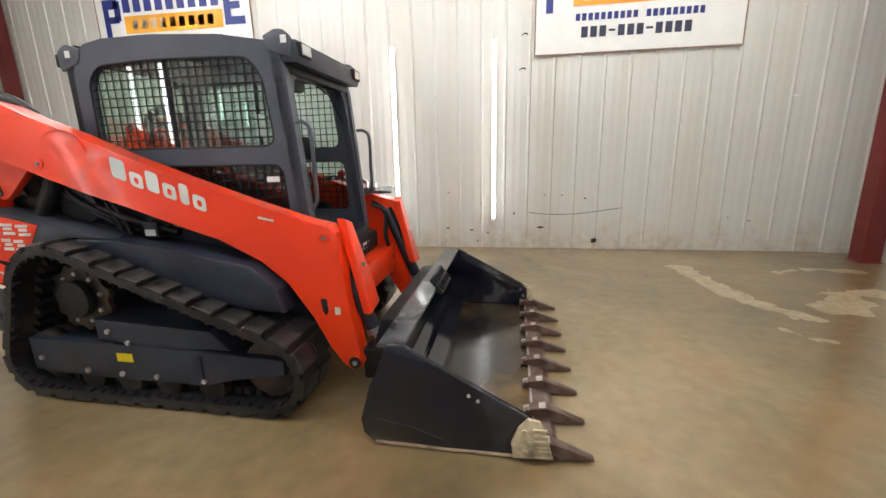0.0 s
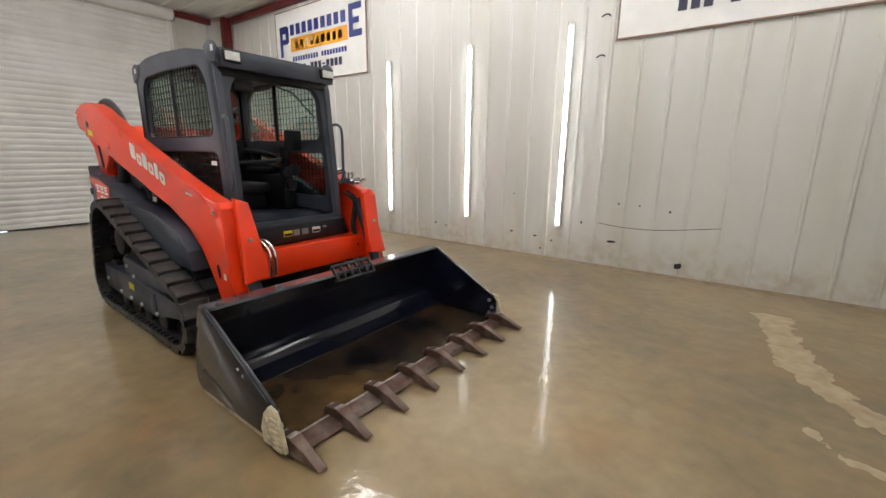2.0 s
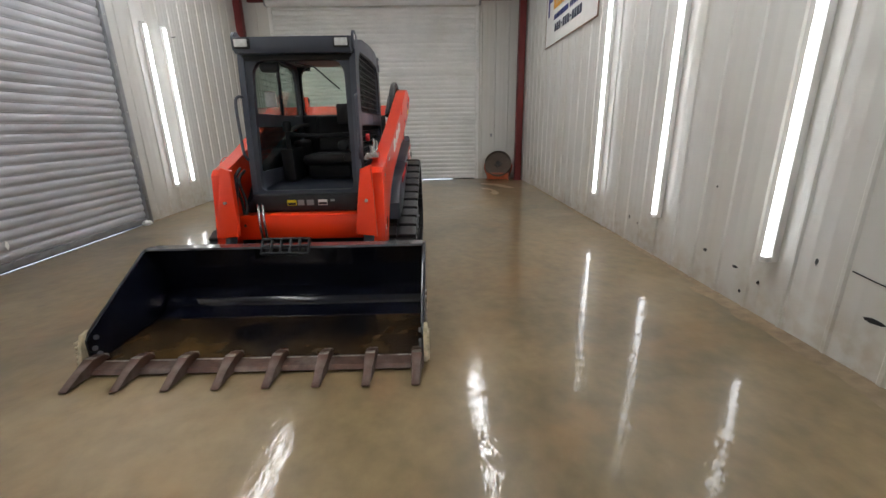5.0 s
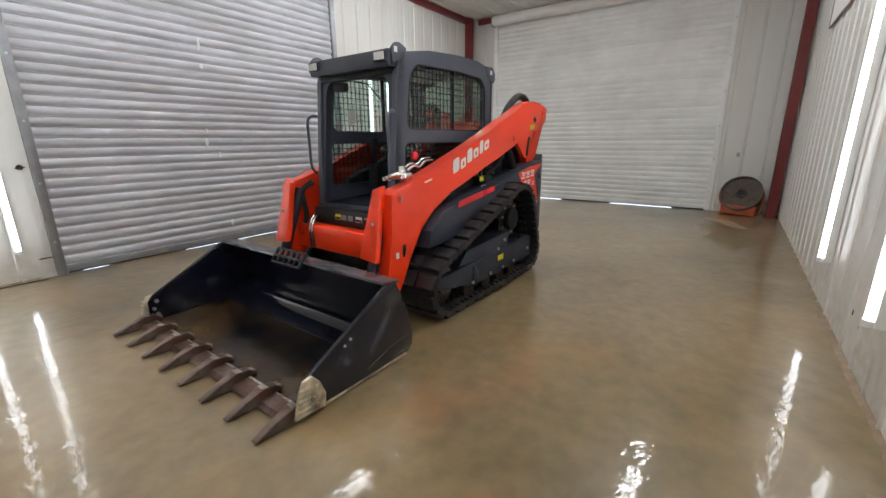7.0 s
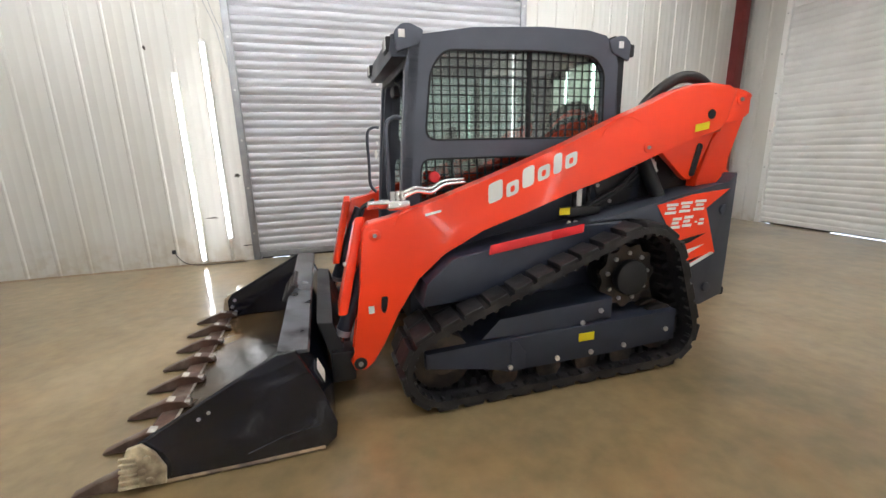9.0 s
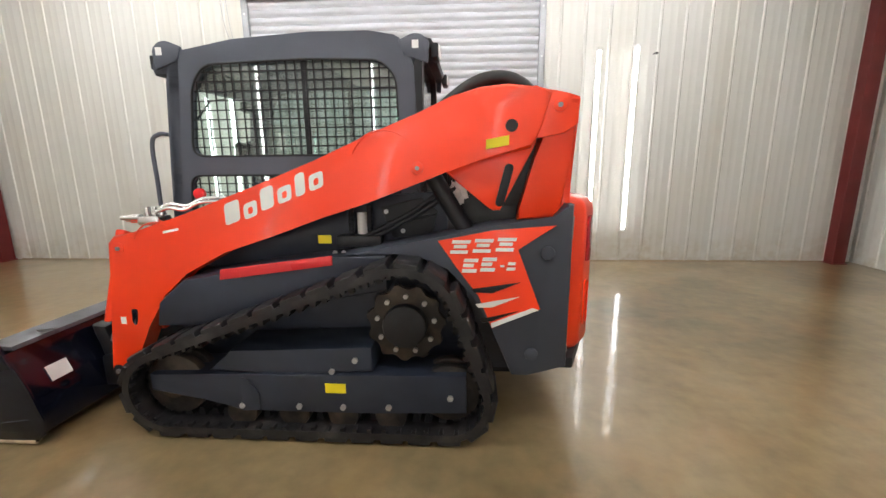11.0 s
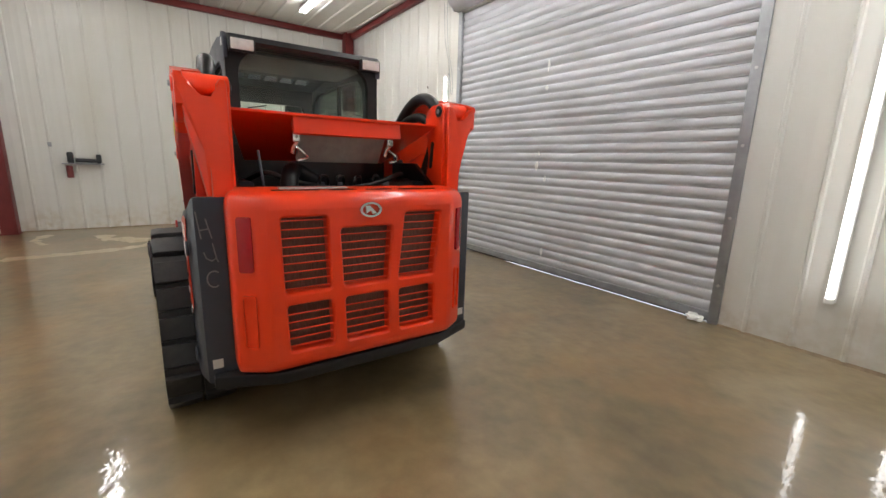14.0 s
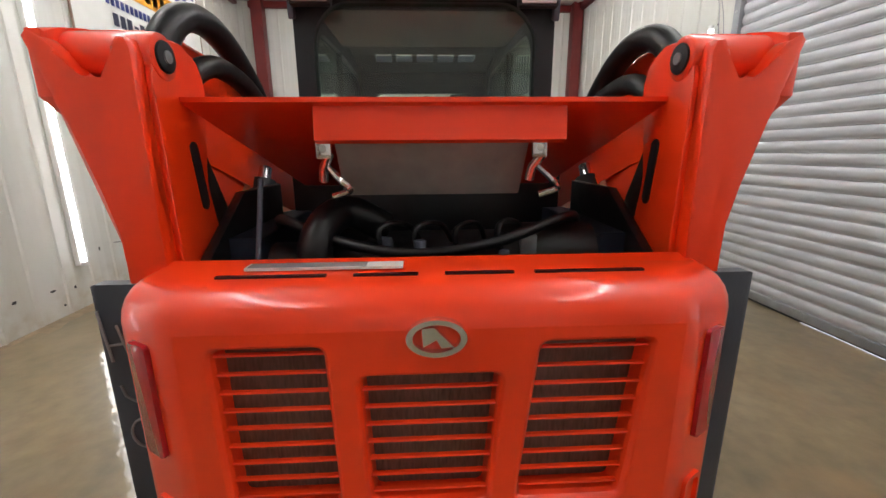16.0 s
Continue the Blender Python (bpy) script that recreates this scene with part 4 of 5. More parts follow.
    part("rod", tube([(-0.47, s * 0.57, 1.345), (-0.51, s * 0.57, 1.285)], 0.022, k=12), CHROME, c)
    # tilt cylinder with its cover
    cov = [(0.465, 0.98), (0.545, 1.01), (0.582, 0.505), (0.428, 0.52), (0.432, 0.62)]
    part("cylinder_cover", solid(cov, lambda u, v, d: (d + (1.0 - v) * 0.25, s * u, v), 1.135, 1.185, 0.010), ORANGE, loader)
    part("cover_bolt", disc((1.24, s * 0.51, 0.76), "x", 0.012, 0.02, k=8), BOLT, loader)
    part("tilt_cylinder", tube([(1.07, s * 0.51, 0.92), (1.245, s * 0.51, 0.49), (1.290, s * 0.51, 0.385)], 0.040, k=20), BLUEGREY, loader)
    part("tilt_gland", tube([(1.284, s * 0.51, 0.400), (1.296, s * 0.51, 0.370)], 0.046, k=20), STEEL, loader)
    part("tilt_rod", tube([(1.285, s * 0.51, 0.39), (1.335, s * 0.51, 0.27)], 0.020, k=14), CHROME, loader)
    # big hose loop over the tower
    low = 0.0 if s > 0 else 0.04
    part("hose", tube(bend([(-0.44, s * 0.545, 1.40), (-0.52, s * 0.55, 1.545 - low), (-0.60, s * 0.552, 1.622 - low), (-0.70, s * 0.558, 1.69 - low), (-0.80, s * 0.563, 1.718 - low),
                            (-0.90, s * 0.566, 1.70 - low), (-0.965, s * 0.575, 1.64 - low), (-0.995, s * 0.59, 1.54), (-1.0, s * 0.60, 1.45)]), 0.033), HOSE, loader,
         "thick black hydraulic hose")
    part("hose", tube(bend([(-0.46, s * 0.50, 1.38), (-0.56, s * 0.515, 1.50 - low), (-0.67, s * 0.52, 1.575 - low), (-0.79, s * 0.525, 1.605 - low), (-0.88, s * 0.53, 1.60 - low),
                            (-0.95, s * 0.545, 1.555 - low), (-0.985, s * 0.56, 1.48)]), 0.026), HOSE, loader, "thick black hydraulic hose")
    part("pin_cap", disc((-1.085, s * 0.512, 1.580), "y", 0.030, s * -0.008, bevel=0.004), MATT, a)
    part("pin_end", disc((-1.085, s * 0.505, 1.580), "y", 0.012, s * -0.004, k=12), STEEL, a)


both(make_arm)
part("cross_member", box(1.0, 1.125, -0.53, 0.53, 0.445, 0.64, 0.014), ORANGE, loader)
part("front_sill", box(0.86, 1.02, -0.42, 0.42, 0.64, 0.775, 0.02), MATT, loader)
for y0, y1, mat in ((-0.145, -0.075, YELLOW), (-0.065, -0.015, GREYLABEL), (0.005, 0.06, GREYLABEL), (0.095, 0.165, WHITE), (0.19, 0.225, GREYLABEL)):
    lb = part("label", box(1.0205, 1.0225, y0, y1, 0.692 if y1 < 0.19 else 0.72, 0.735), mat, loader, smooth=False)
    if mat != GREYLABEL:
        part("label_print", box(1.0225, 1.0235, y0 + 0.004, y1 - 0.004, 0.696, 0.715), MATT, lb, smooth=False)
for y in (-0.33, -0.295):
    part("hydraulic_pipe", tube(bend([(1.13, y, 0.46), (1.14, y, 0.62), (1.08, y - 0.02, 0.70), (1.0, y - 0.06, 0.70)]), 0.011), CHROME, loader, "bright bent steel pipe")
for s in (1, -1):
    for k in range(2):
        part("hose", tube(bend([(0.96, s * (0.50 - 0.03 * k), 0.98 - 0.02 * k), (1.07, s * (0.50 - 0.03 * k), 0.90), (1.07, s * (0.47 - 0.03 * k), 0.72), (1.12, s * 0.45, 0.55)]),
                          0.012, k=8), MATT, loader)
# quick couplers on the left arm
cb = part("coupler_block", box(0.90, 1.02, 0.485, 0.585, 1.035, 1.085, 0.012), CHROME, loader, "bright cast coupler block")
for k in range(3):
    part("coupler", tube([(1.01, 0.505 + 0.030 * k, 1.052 + 0.012 * k), (1.06, 0.505 + 0.030 * k, 1.052 + 0.012 * k)], 0.019, k=14), CHROME, cb, "bright hydraulic coupler")
    part("coupler_nose", tube([(1.06, 0.505 + 0.030 * k, 1.052 + 0.012 * k), (1.115, 0.505 + 0.030 * k, 1.050 + 0.012 * k)], 0.013, k=12), CHROME, cb)
    part("fitting", disc((0.925 + 0.03 * k, 0.52 + 0.012 * k, 1.08), "z", 0.014, 0.05, k=8), CHROME, cb)
for dy, dz in ((0.0, 0.0), (-0.022, 0.018)):
    part("steel_pipe", tube(bend([(0.93, 0.56 + dy, 1.10 + dz), (0.86, 0.555 + dy, 1.125 + dz), (0.78, 0.545 + dy, 1.115 + dz), (0.70, 0.53 + dy, 1.150 + dz), (0.58, 0.51 + dy, 1.155 + dz)]),
                              0.010), CHROME, cb)
part("red_cap", disc((0.74, 0.455, 1.19), "y", 0.03, 0.03, bevel=0.006), STRIPE, loader, "red plastic cap")

# cab -----------------------------------------------------------------------
cab = new("cab")
cab.parent = loader
HALF = 0.437
UP_OUT = [(0.905, 1.33), (0.868, 1.75), (0.845, 1.84), (0.78, 1.905), (0.50, 1.952), (0.10, 1.975), (-0.20, 1.972), (-0.32, 1.95), (-0.385, 1.90), (-0.415, 1.80), (-0.435, 1.33)]
LOW_OUT = [(0.905, 1.33), (-0.435, 1.33), (-0.44, 0.86), (0.945, 0.79)]
UP_IN = smooth_corners([(0.775, 1.385), (0.735, 1.74), (0.66, 1.838), (0.10, 1.852), (-0.25, 1.838), (-0.325, 1.76), (-0.335, 1.385)], 0.07, 4)
LOW_IN = smooth_corners([(0.80, 1.285), (-0.33, 1.285), (-0.33, 0.93), (0.82, 0.93)], 0.06, 4)


def make_cab_side(s):
    def put(u, v, d):
        return (u, s * d, v)

    bm = pane_ring(UP_OUT, UP_IN, put, HALF - 0.045, HALF)
    pane_ring(LOW_OUT, LOW_IN, put, HALF - 0.045, HALF, bm)
    side = part("side_frame", bm, GREY, cab)
    for edge in (UP_IN, LOW_IN):
        loop = [(u, s * (HALF - 0.002), v) for u, v in edge]
        part("seal", tube(loop + loop[:1], 0.006, k=6), MATT, side)
    w = part("window", side_plate([(0.79, 1.37), (0.75, 1.76), (0.67, 1.85), (-0.26, 1.85), (-0.34, 1.77), (-0.35, 1.37)], HALF - 0.032, HALF - 0.028, s, 0.0), WINDOW, side,
             "clear side window behind a wire guard", smooth=False)
    w.visible_shadow = False
    w = part("window", side_plate([(0.81, 1.30), (-0.34, 1.30), (-0.34, 0.92), (0.83, 0.92)], HALF - 0.032, HALF - 0.028, s, 0.0), WINDOW, side, smooth=False)
    w.visible_shadow = False
    part("window_bar", box(0.135, 0.165, s * (HALF - 0.045), s * (HALF - 0.024), 1.385, 1.85, 0.003), MATT, side)

    def inside(poly, u, v):
        c = False
        for i in range(len(poly)):
            (a, b), (p, q) = poly[i - 1], poly[i]
            if (b > v) != (q > v) and u < (p - a) * (v - b) / (q - b) + a:
                c = not c
        return c

    for poly in (UP_IN, LOW_IN):
        bm = bmesh.new()
        us, vs = [p[0] for p in poly], [p[1] for p in poly]
        for axis in (0, 1):
            lo, hi = (min(us), max(us)) if axis == 0 else (min(vs), max(vs))
            k = int((hi - lo) / 0.05)
            for i in range(1, k + 1):
                c = lo + (hi - lo) * i / (k + 1)
                a, b = (min(vs), max(vs)) if axis == 0 else (min(us), max(us))
                run = [a + (b - a) * j / 120 for j in range(121)]
                run = [r for r in run if inside(poly, *((c, r) if axis == 0 else (r, c)))]
                if len(run) < 4:
                    continue
                y = HALF - 0.022 + (0.004 if axis else 0.0)
                if axis == 0:
                    box(c - 0.0026, c + 0.0026, s * (y - 0.0026), s * (y + 0.0026), run[0] - 0.008, run[-1] + 0.008, bm=bm)
                else:
                    box(run[0] - 0.008, run[-1] + 0.008, s * (y - 0.0026), s * (y + 0.0026), c - 0.0026, c + 0.0026, bm=bm)
        part("wire_guard", bm, MATT, side, "black welded wire guard", smooth=False)
    # lifting lugs and grab rail
    for x, d in ((0.865, 1), (-0.44, -1)):
        lug = [(x - 0.075 * d, 1.86), (x + 0.045 * d, 1.815), (x + 0.052 * d, 1.915), (x + 0.012 * d, 1.950), (x - 0.03 * d, 1.952), (x - 0.10 * d, 1.925)]
        lg = part("lifting_lug", side_plate(smooth_corners(lug, 0.012, 3), HALF - 0.012, HALF + 0.006, s, 0.003), GREY, cab)
        part("label", box(x + 0.0, x + 0.032, s * (HALF + 0.0065), s * (HALF + 0.008), 1.885, 1.922), WHITE, lg, smooth=False)
    rail = bend([(0.90, s * 0.425, 1.50), (0.945, s * 0.44, 1.50), (0.985, s * 0.445, 1.45), (0.985, s * 0.445, 1.25), (0.985, s * 0.44, 1.10), (0.945, s * 0.43, 1.04)])
    part("grab_rail", tube(rail, 0.011), GREY, cab)


both(make_cab_side)


def lean_x(v, d):
    return 0.945 - (v - 0.79) * 0.098 + d


front_out = [(-HALF, 0.77), (HALF, 0.77), (HALF, 1.86), (-HALF, 1.86)]
front_in = smooth_corners([(-0.365, 0.80), (0.365, 0.80), (0.345, 1.68), (0.30, 1.755), (-0.30, 1.755), (-0.345, 1.68)], 0.05, 4)
part("front_frame", pane_ring(front_out, front_in, lambda u, v, d: (lean_x(v, d), u, v), -0.05, 0.0), FENDER, cab, "dark slate front frame with open doorway")
rear_out = [(-HALF, 0.90), (HALF, 0.90), (HALF, 1.93), (-HALF, 1.93)]
rear_in = smooth_corners([(-0.375, 1.40), (0.375, 1.40), (0.375, 1.80), (0.30, 1.88), (-0.30, 1.88), (-0.375, 1.80)], 0.05, 4)
part("rear_frame", pane_ring(rear_out, rear_in, lambda u, v, d: (d, u, v), -0.455, -0.415), MATT, cab)
w = part("rear_window", box(-0.437, -0.432, -0.39, 0.39, 1.385, 1.895), REARGLASS, cab, "tinted rear window", smooth=False)
w.visible_shadow = False
# roof with a slotted skylight towards the front
crown = [(0.78, 1.905), (0.50, 1.952), (0.10, 1.975), (-0.20, 1.972), (-0.33, 1.95), (-0.385, 1.905)]


def roof_z(x):
    for (a, b), (c, d) in zip(crown, crown[1:]):
        if c <= x <= a:
            return d + (b - d) * (x - c) / (a - c)
    return 1.905


bm = bmesh.new()
xs = [0.80, 0.60, 0.49, 0.30, 0.10, -0.20, -0.33, -0.40]
edges = [-HALF + 0.02, -0.30] + [v for k in range(5) for v in (-0.285 + k * 0.117, -0.285 + k * 0.117 + 0.092)] + [0.30, HALF - 0.02]
for i in range(len(xs) - 1):
    for j in range(len(edges) - 1):
        if i == 1 and j >= 2 and j % 2 == 0 and j < 12:
            continue
        v = []
        for dz in (0.0, -0.035):
            v.append([bm.verts.new((x, y, roof_z(x) + dz - 0.001)) for x, y in ((xs[i], edges[j]), (xs[i + 1], edges[j]), (xs[i + 1], edges[j + 1]), (xs[i], edges[j + 1]))])
        bm.faces.new(v[0])
        bm.faces.new(v[1][::-1])
        for k in range(4):
            bm.faces.new((v[0][k], v[0][(k + 1) % 4], v[1][(k + 1) % 4], v[1][k]))
bmesh.ops.remove_doubles(bm, verts=bm.verts, dist=0.0005)
part("roof", bm, GREY, cab, "charcoal roof with a slotted skylight")
part("visor", solid([(0.79, 1.80), (0.935, 1.795), (0.945, 1.83), (0.93, 1.905), (0.80, 1.928), (0.77, 1.905)], xz, -HALF + 0.013, HALF - 0.013, 0.012), FENDER, cab)
part("header", box(0.80, 0.862, -0.41, 0.41, 1.755, 1.81, 0.012), MATT, cab)
part("rear_visor", solid([(-0.40, 1.882), (-0.505, 1.886), (-0.515, 1.905), (-0.50, 1.935), (-0.40, 1.957)], xz, -HALF + 0.013, HALF - 0.013, 0.012), MATT, cab)
for s in (1, -1):
    h = part("work_lamp", box(0.925, 0.958, s * 0.30, s * 0.415, 1.825, 1.895, 0.008), MATT, cab)
    part("lens", box(0.955, 0.963, s * 0.312, s * 0.405, 1.835, 1.886, 0.003), LENS, h, "clear work lamp lens")
    h = part("work_lamp", box(-0.535, -0.50, s * 0.295, s * 0.425, 1.845, 1.915, 0.008), MATT, cab)
    part("lens", box(-0.542, -0.533, s * 0.305, s * 0.415, 1.853, 1.907, 0.003), LENS, h, "clear work lamp lens")
# inside
part("cab_floor", box(-0.40, 0.90, -0.38, 0.38, 0.74, 0.78, 0.01), MATT, cab)
part("label", box(0.70, 0.775, -0.4395, -0.4378, 1.193, 1.222), WHITE, cab, "small white printed label", smooth=False)
part("rear_bulkhead", box(-0.41, -0.36, -0.385, 0.385, 0.78, 1.395, 0.02), MATT, cab)
part("headliner", box(-0.38, 0.10, -0.38, 0.38, 1.865, 1.90, 0.015), HEADLINER, cab)
seat = part("seat_base", box(-0.30, 0.22, -0.21, 0.21, 0.80, 0.94, 0.03), MATT, cab)
part("cushion", box(-0.24, 0.27, -0.235, 0.235, 0.93, 1.03, 0.045, segs=4), SEAT, seat)
b = part("backrest", box(-0.07, 0.06, -0.22, 0.22, 0.0, 0.40, 0.05, segs=4), SEAT, seat)
b.matrix_basis = pose(-0.25, 0, 1.0, 0, -12, 0)
part("armrest", box(-0.20, 0.18, -0.335, -0.255, 1.09, 1.16, 0.03, segs=3), SEAT, seat)
part("armrest", box(-0.20, 0.18, 0.255, 0.335, 1.09, 1.16, 0.03, segs=3), SEAT, seat)
for s in (1, -1):
    con = part("side_console", box(-0.30, 0.42, s * 0.26, s * 0.375, 0.80, 1.10, 0.03), MATT, cab)
    part("joystick", tube(bend([(0.38, s * 0.30, 1.08), (0.40, s * 0.30, 1.17), (0.41, s * 0.29, 1.27)]), 0.022), MATT, con)
    part("grip", disc((0.41, s * 0.29, 1.24), "z", 0.036, 0.09, bevel=0.015), MATT, con)
part("lap_bar", tube(bend([(-0.25, 0.30, 1.30), (0.05, 0.32, 1.28), (0.30, 0.30, 1.22), (0.34, 0.0, 1.20), (0.30, -0.30, 1.22), (0.05, -0.32, 1.28), (-0.25, -0.30, 1.30)]), 0.02), MATT, cab)
part("display", box(0.56, 0.60, 0.20, 0.34, 1.30, 1.46, 0.012), MATT, cab)
for y, z in ((0.26, 1.02), (0.30, 1.14), (0.22, 1.12)):
    part("gauge_pod", disc((0.50, y, z), "x", 0.045, 0.06, bevel=0.012), MATT, cab)
part("mirror", box(0.62, 0.635, -0.36, -0.27, 1.44, 1.56, 0.01), LENS, cab, "small pale mirror")
part("wiper", tube([(0.84, -0.02, 1.74), (0.845, 0.12, 1.71), (0.85, 0.30, 1.55)], 0.006, k=6), MATT, cab)
part("wiper_motor", box(0.77, 0.83, -0.30, -0.16, 1.68, 1.75, 0.02), MATT, cab)

# engine hood and bay --------------------------------------------------------
hood = new("rear_hood")
hood.parent = loader


SECTION = [(0.560, -1.15), (0.572, -1.165), (0.572, -1.235), (0.566, -1.248), (0.552, -1.258), (0.480, -1.302), (0.462, -1.311), (0.440, -1.315)]
SECTION = SECTION + [(-y, x) for y, x in SECTION[::-1]]
LEVELS = ((0.400, 0.030), (0.408, 0.016), (0.425, 0.005), (0.450, 0.0), (1.105, 0.0), (1.128, 0.004), (1.146, 0.012), (1.160, 0.024), (1.170, 0.042), (1.177, 0.068))
bm = bmesh.new()
rings = [[bm.verts.new((x + inset, y * (1 - inset * 0.8), z)) for y, x in SECTION] for z, inset in LEVELS]
n = len(SECTION)
for k in range(len(LEVELS) - 1):
    for i in range(n - 1):
        if k == 3 and i == n // 2 - 1:
            continue
        bm.faces.new((rings[k][i], rings[k][i + 1], rings[k + 1][i + 1], rings[k + 1][i]))
back = [bm.verts.new((-1.135, y, 1.188)) for y in (0.53, -0.53)]
bm.faces.new([*rings[-1], back[1], back[0]])
part("hood_shell", bm, ORANGE, hood)
bm = bmesh.new()
cols = ((0.157, 0.4401), (-0.145, 0.157), (-0.4401, -0.145))
for k, (y0, y1) in enumerate(cols):
    top = 1.07 if k != 1 else 1.012
    i0, i1 = ((0.199, 0.384), (-0.112, 0.132), (-0.384, -0.190))[k]
    j0, j1 = ((0.180, 0.366), (-0.098, 0.110), (-0.356, -0.165))[k]
    for outer, inner in (([(y0, 0.722), (y1, 0.722), (y1, 1.1051), (y0, 1.1051)], [(j0 + 0.008, 0.752), (j1 + 0.01, 0.752), (i1, top), (i0, top)]),
                         ([(y0, 0.4499), (y1, 0.4499), (y1, 0.722), (y0, 0.722)], [(j0, 0.488), (j1, 0.488), (j1 + 0.006, 0.692), (j0 + 0.004, 0.692)])):
        c = (sum(p[0] for p in inner) / 4, sum(p[1] for p in inner) / 4)
        wide = smooth_corners([(u + math.copysign(0.013, u - c[0]), v + math.copysign(0.013, v - c[1])) for u, v in inner], 0.026, 3)
        inner = smooth_corners(inner, 0.014, 3)
        pane_ring(outer, wide, lambda u, v, d: (d, u, v), -1.315, -1.300, bm)
        for d0, d1, f0, f1 in ((-1.315, -1.3125, 1.0, 0.70), (-1.3125, -1.306, 0.70, 0.35), (-1.306, -1.296, 0.35, 0.12), (-1.296, -1.262, 0.12, 0.0)):
            a = [bm.verts.new((d0, w[0] * f0 + q[0] * (1 - f0), w[1] * f0 + q[1] * (1 - f0))) for w, q in zip(wide, inner)]
            b = [bm.verts.new((d1, w[0] * f1 + q[0] * (1 - f1), w[1] * f1 + q[1] * (1 - f1))) for w, q in zip(wide, inner)]
            for i in range(len(a)):
                j = (i + 1) % len(a)
                bm.faces.new((a[i], a[j], b[j], b[i]))
part("grille_panel", bm, ORANGE, hood)
for k in range(3):
    i0, i1 = ((0.174, 0.390), (-0.118, 0.138), (-0.390, -0.158))[k]
    for z0, z1 in ((0.752, 1.06 if k != 1 else 1.0), (0.492, 0.688)):
        z = z0 + 0.016
        while z < z1:
            part("louvre", solid([(-1.300, z - 0.003), (-1.290, z - 0.001), (-1.290, z + 0.0005), (-1.299, z + 0.0005)], xz, i0, i1), ORANGE, hood, smooth=False)
            z += 0.0365
part("radiator", box(-1.262, -1.13, -0.40, 0.40, 0.44, 1.10, 0.01), RADIATOR, loader, "dusty radiator core")
for s in (1, -1):
    t = part("tail_lamp", solid(rounded(-0.028, 0.028, -0.112, 0.112, 0.008), yz, -0.006, 0.008, 0.003), TAIL, hood, "dark red tail lamp")
    t.matrix_basis = pose(-1.282, s * 0.519, 0.968, 0, 0, -s * 31.5)
    rec = part("recess_rim", pane_ring(rounded(-0.030, 0.030, -0.118, 0.118, 0.014), rounded(-0.022, 0.022, -0.108, 0.108, 0.012), yz, -0.005, 0.006), ORANGE, hood)
    rec.matrix_basis = pose(-1.282, s * 0.519, 0.64, 0, 0, -s * 31.5)
for y0, y1 in ((0.20, 0.40), (0.03, 0.15), (-0.15, -0.02), (-0.40, -0.19)):
    part("vent_slot", box(-1.232, -1.222, y0, y1, 1.1765, 1.1812), BLACK, hood, smooth=False)
part("plate_label", box(-1.20, -1.165, 0.06, 0.36, 1.182, 1.1875), WHITE, hood, "white instruction label", smooth=False)
part("plate_label_print", box(-1.197, -1.168, 0.13, 0.355, 1.1875, 1.1885), GREYLABEL, hood, smooth=False)
ring = [(0.0 + 0.052 * math.cos(radians(g)), 1.095 + 0.034 * math.sin(radians(g))) for g in range(0, 360, 12)]
inner = [(u * 0.78, 1.095 + (v - 1.095) * 0.74) for u, v in ring]
bd = part("badge", pane_ring(ring, inner, lambda u, v, d: (d, u, v), -1.330, -1.312), CHROME, hood, "oval chrome badge")
part("badge_mark", solid([(0.025, 1.112), (0.004, 1.114), (-0.029, 1.078), (-0.008, 1.076), (0.0, 1.091), (0.023, 1.078)], yz, -1.326, -1.313), CHROME, bd)
part("hinge", box(-1.16, -1.14, 0.58, 0.60, 0.80, 0.86, 0.004), MATT, loader)
part("hinge", box(-1.16, -1.14, 0.58, 0.60, 0.62, 0.68, 0.004), MATT, loader)
# open lid between the towers
lid = part("engine_lid", solid([(-0.60, 1.315), (-1.03, 1.510), (-1.052, 1.512), (-1.052, 1.502), (-1.03, 1.494), (-0.605, 1.295)],
                               lambda u, v, d: (u, d * (0.515 if u < -0.9 else 0.40), v), -1, 1, 0.003), ORANGE, loader, "raised orange engine lid with folded edge")
part("lid_rim", solid([(-1.035, 1.497), (-1.045, 1.425), (-1.03, 1.418), (-0.99, 1.470)], xz, -0.30, 0.25, 0.003), ORANGE, lid)
part("insulation", solid([(-1.020, 1.43), (-1.0, 1.44), (-0.905, 1.315), (-0.925, 1.295)], xz, -0.225, 0.215, 0.006), INSULATION, lid, "grey foam insulation pad")
for y in (0.235, -0.245):
    l = part("latch", box(-1.03, -1.02, y - 0.017, y + 0.017, 1.385, 1.43, 0.004), CHROME, lid, "bright metal latch")
    part("latch_body", tube([(-1.02, y - 0.01, 1.395), (-1.0, y + 0.008, 1.365), (-0.99, y + 0.012, 1.335)], 0.011, k=12), CHROME, l)
    part("latch_pin", disc((-1.034, y, 1.408), "x", 0.008, 0.012, k=12), BOLT, l)
    part("latch_hook", tube(bend([(-1.0, y, 1.37), (-1.02, y - 0.03, 1.34), (-1.01, y - 0.05, 1.315), (-1.0, y - 0.01, 1.30)]), 0.008, k=8), CHROME, l)
part("gas_strut", tube([(-1.08, 0.39, 1.10), (-0.98, 0.395, 1.34)], 0.006, k=10), GREY, loader)
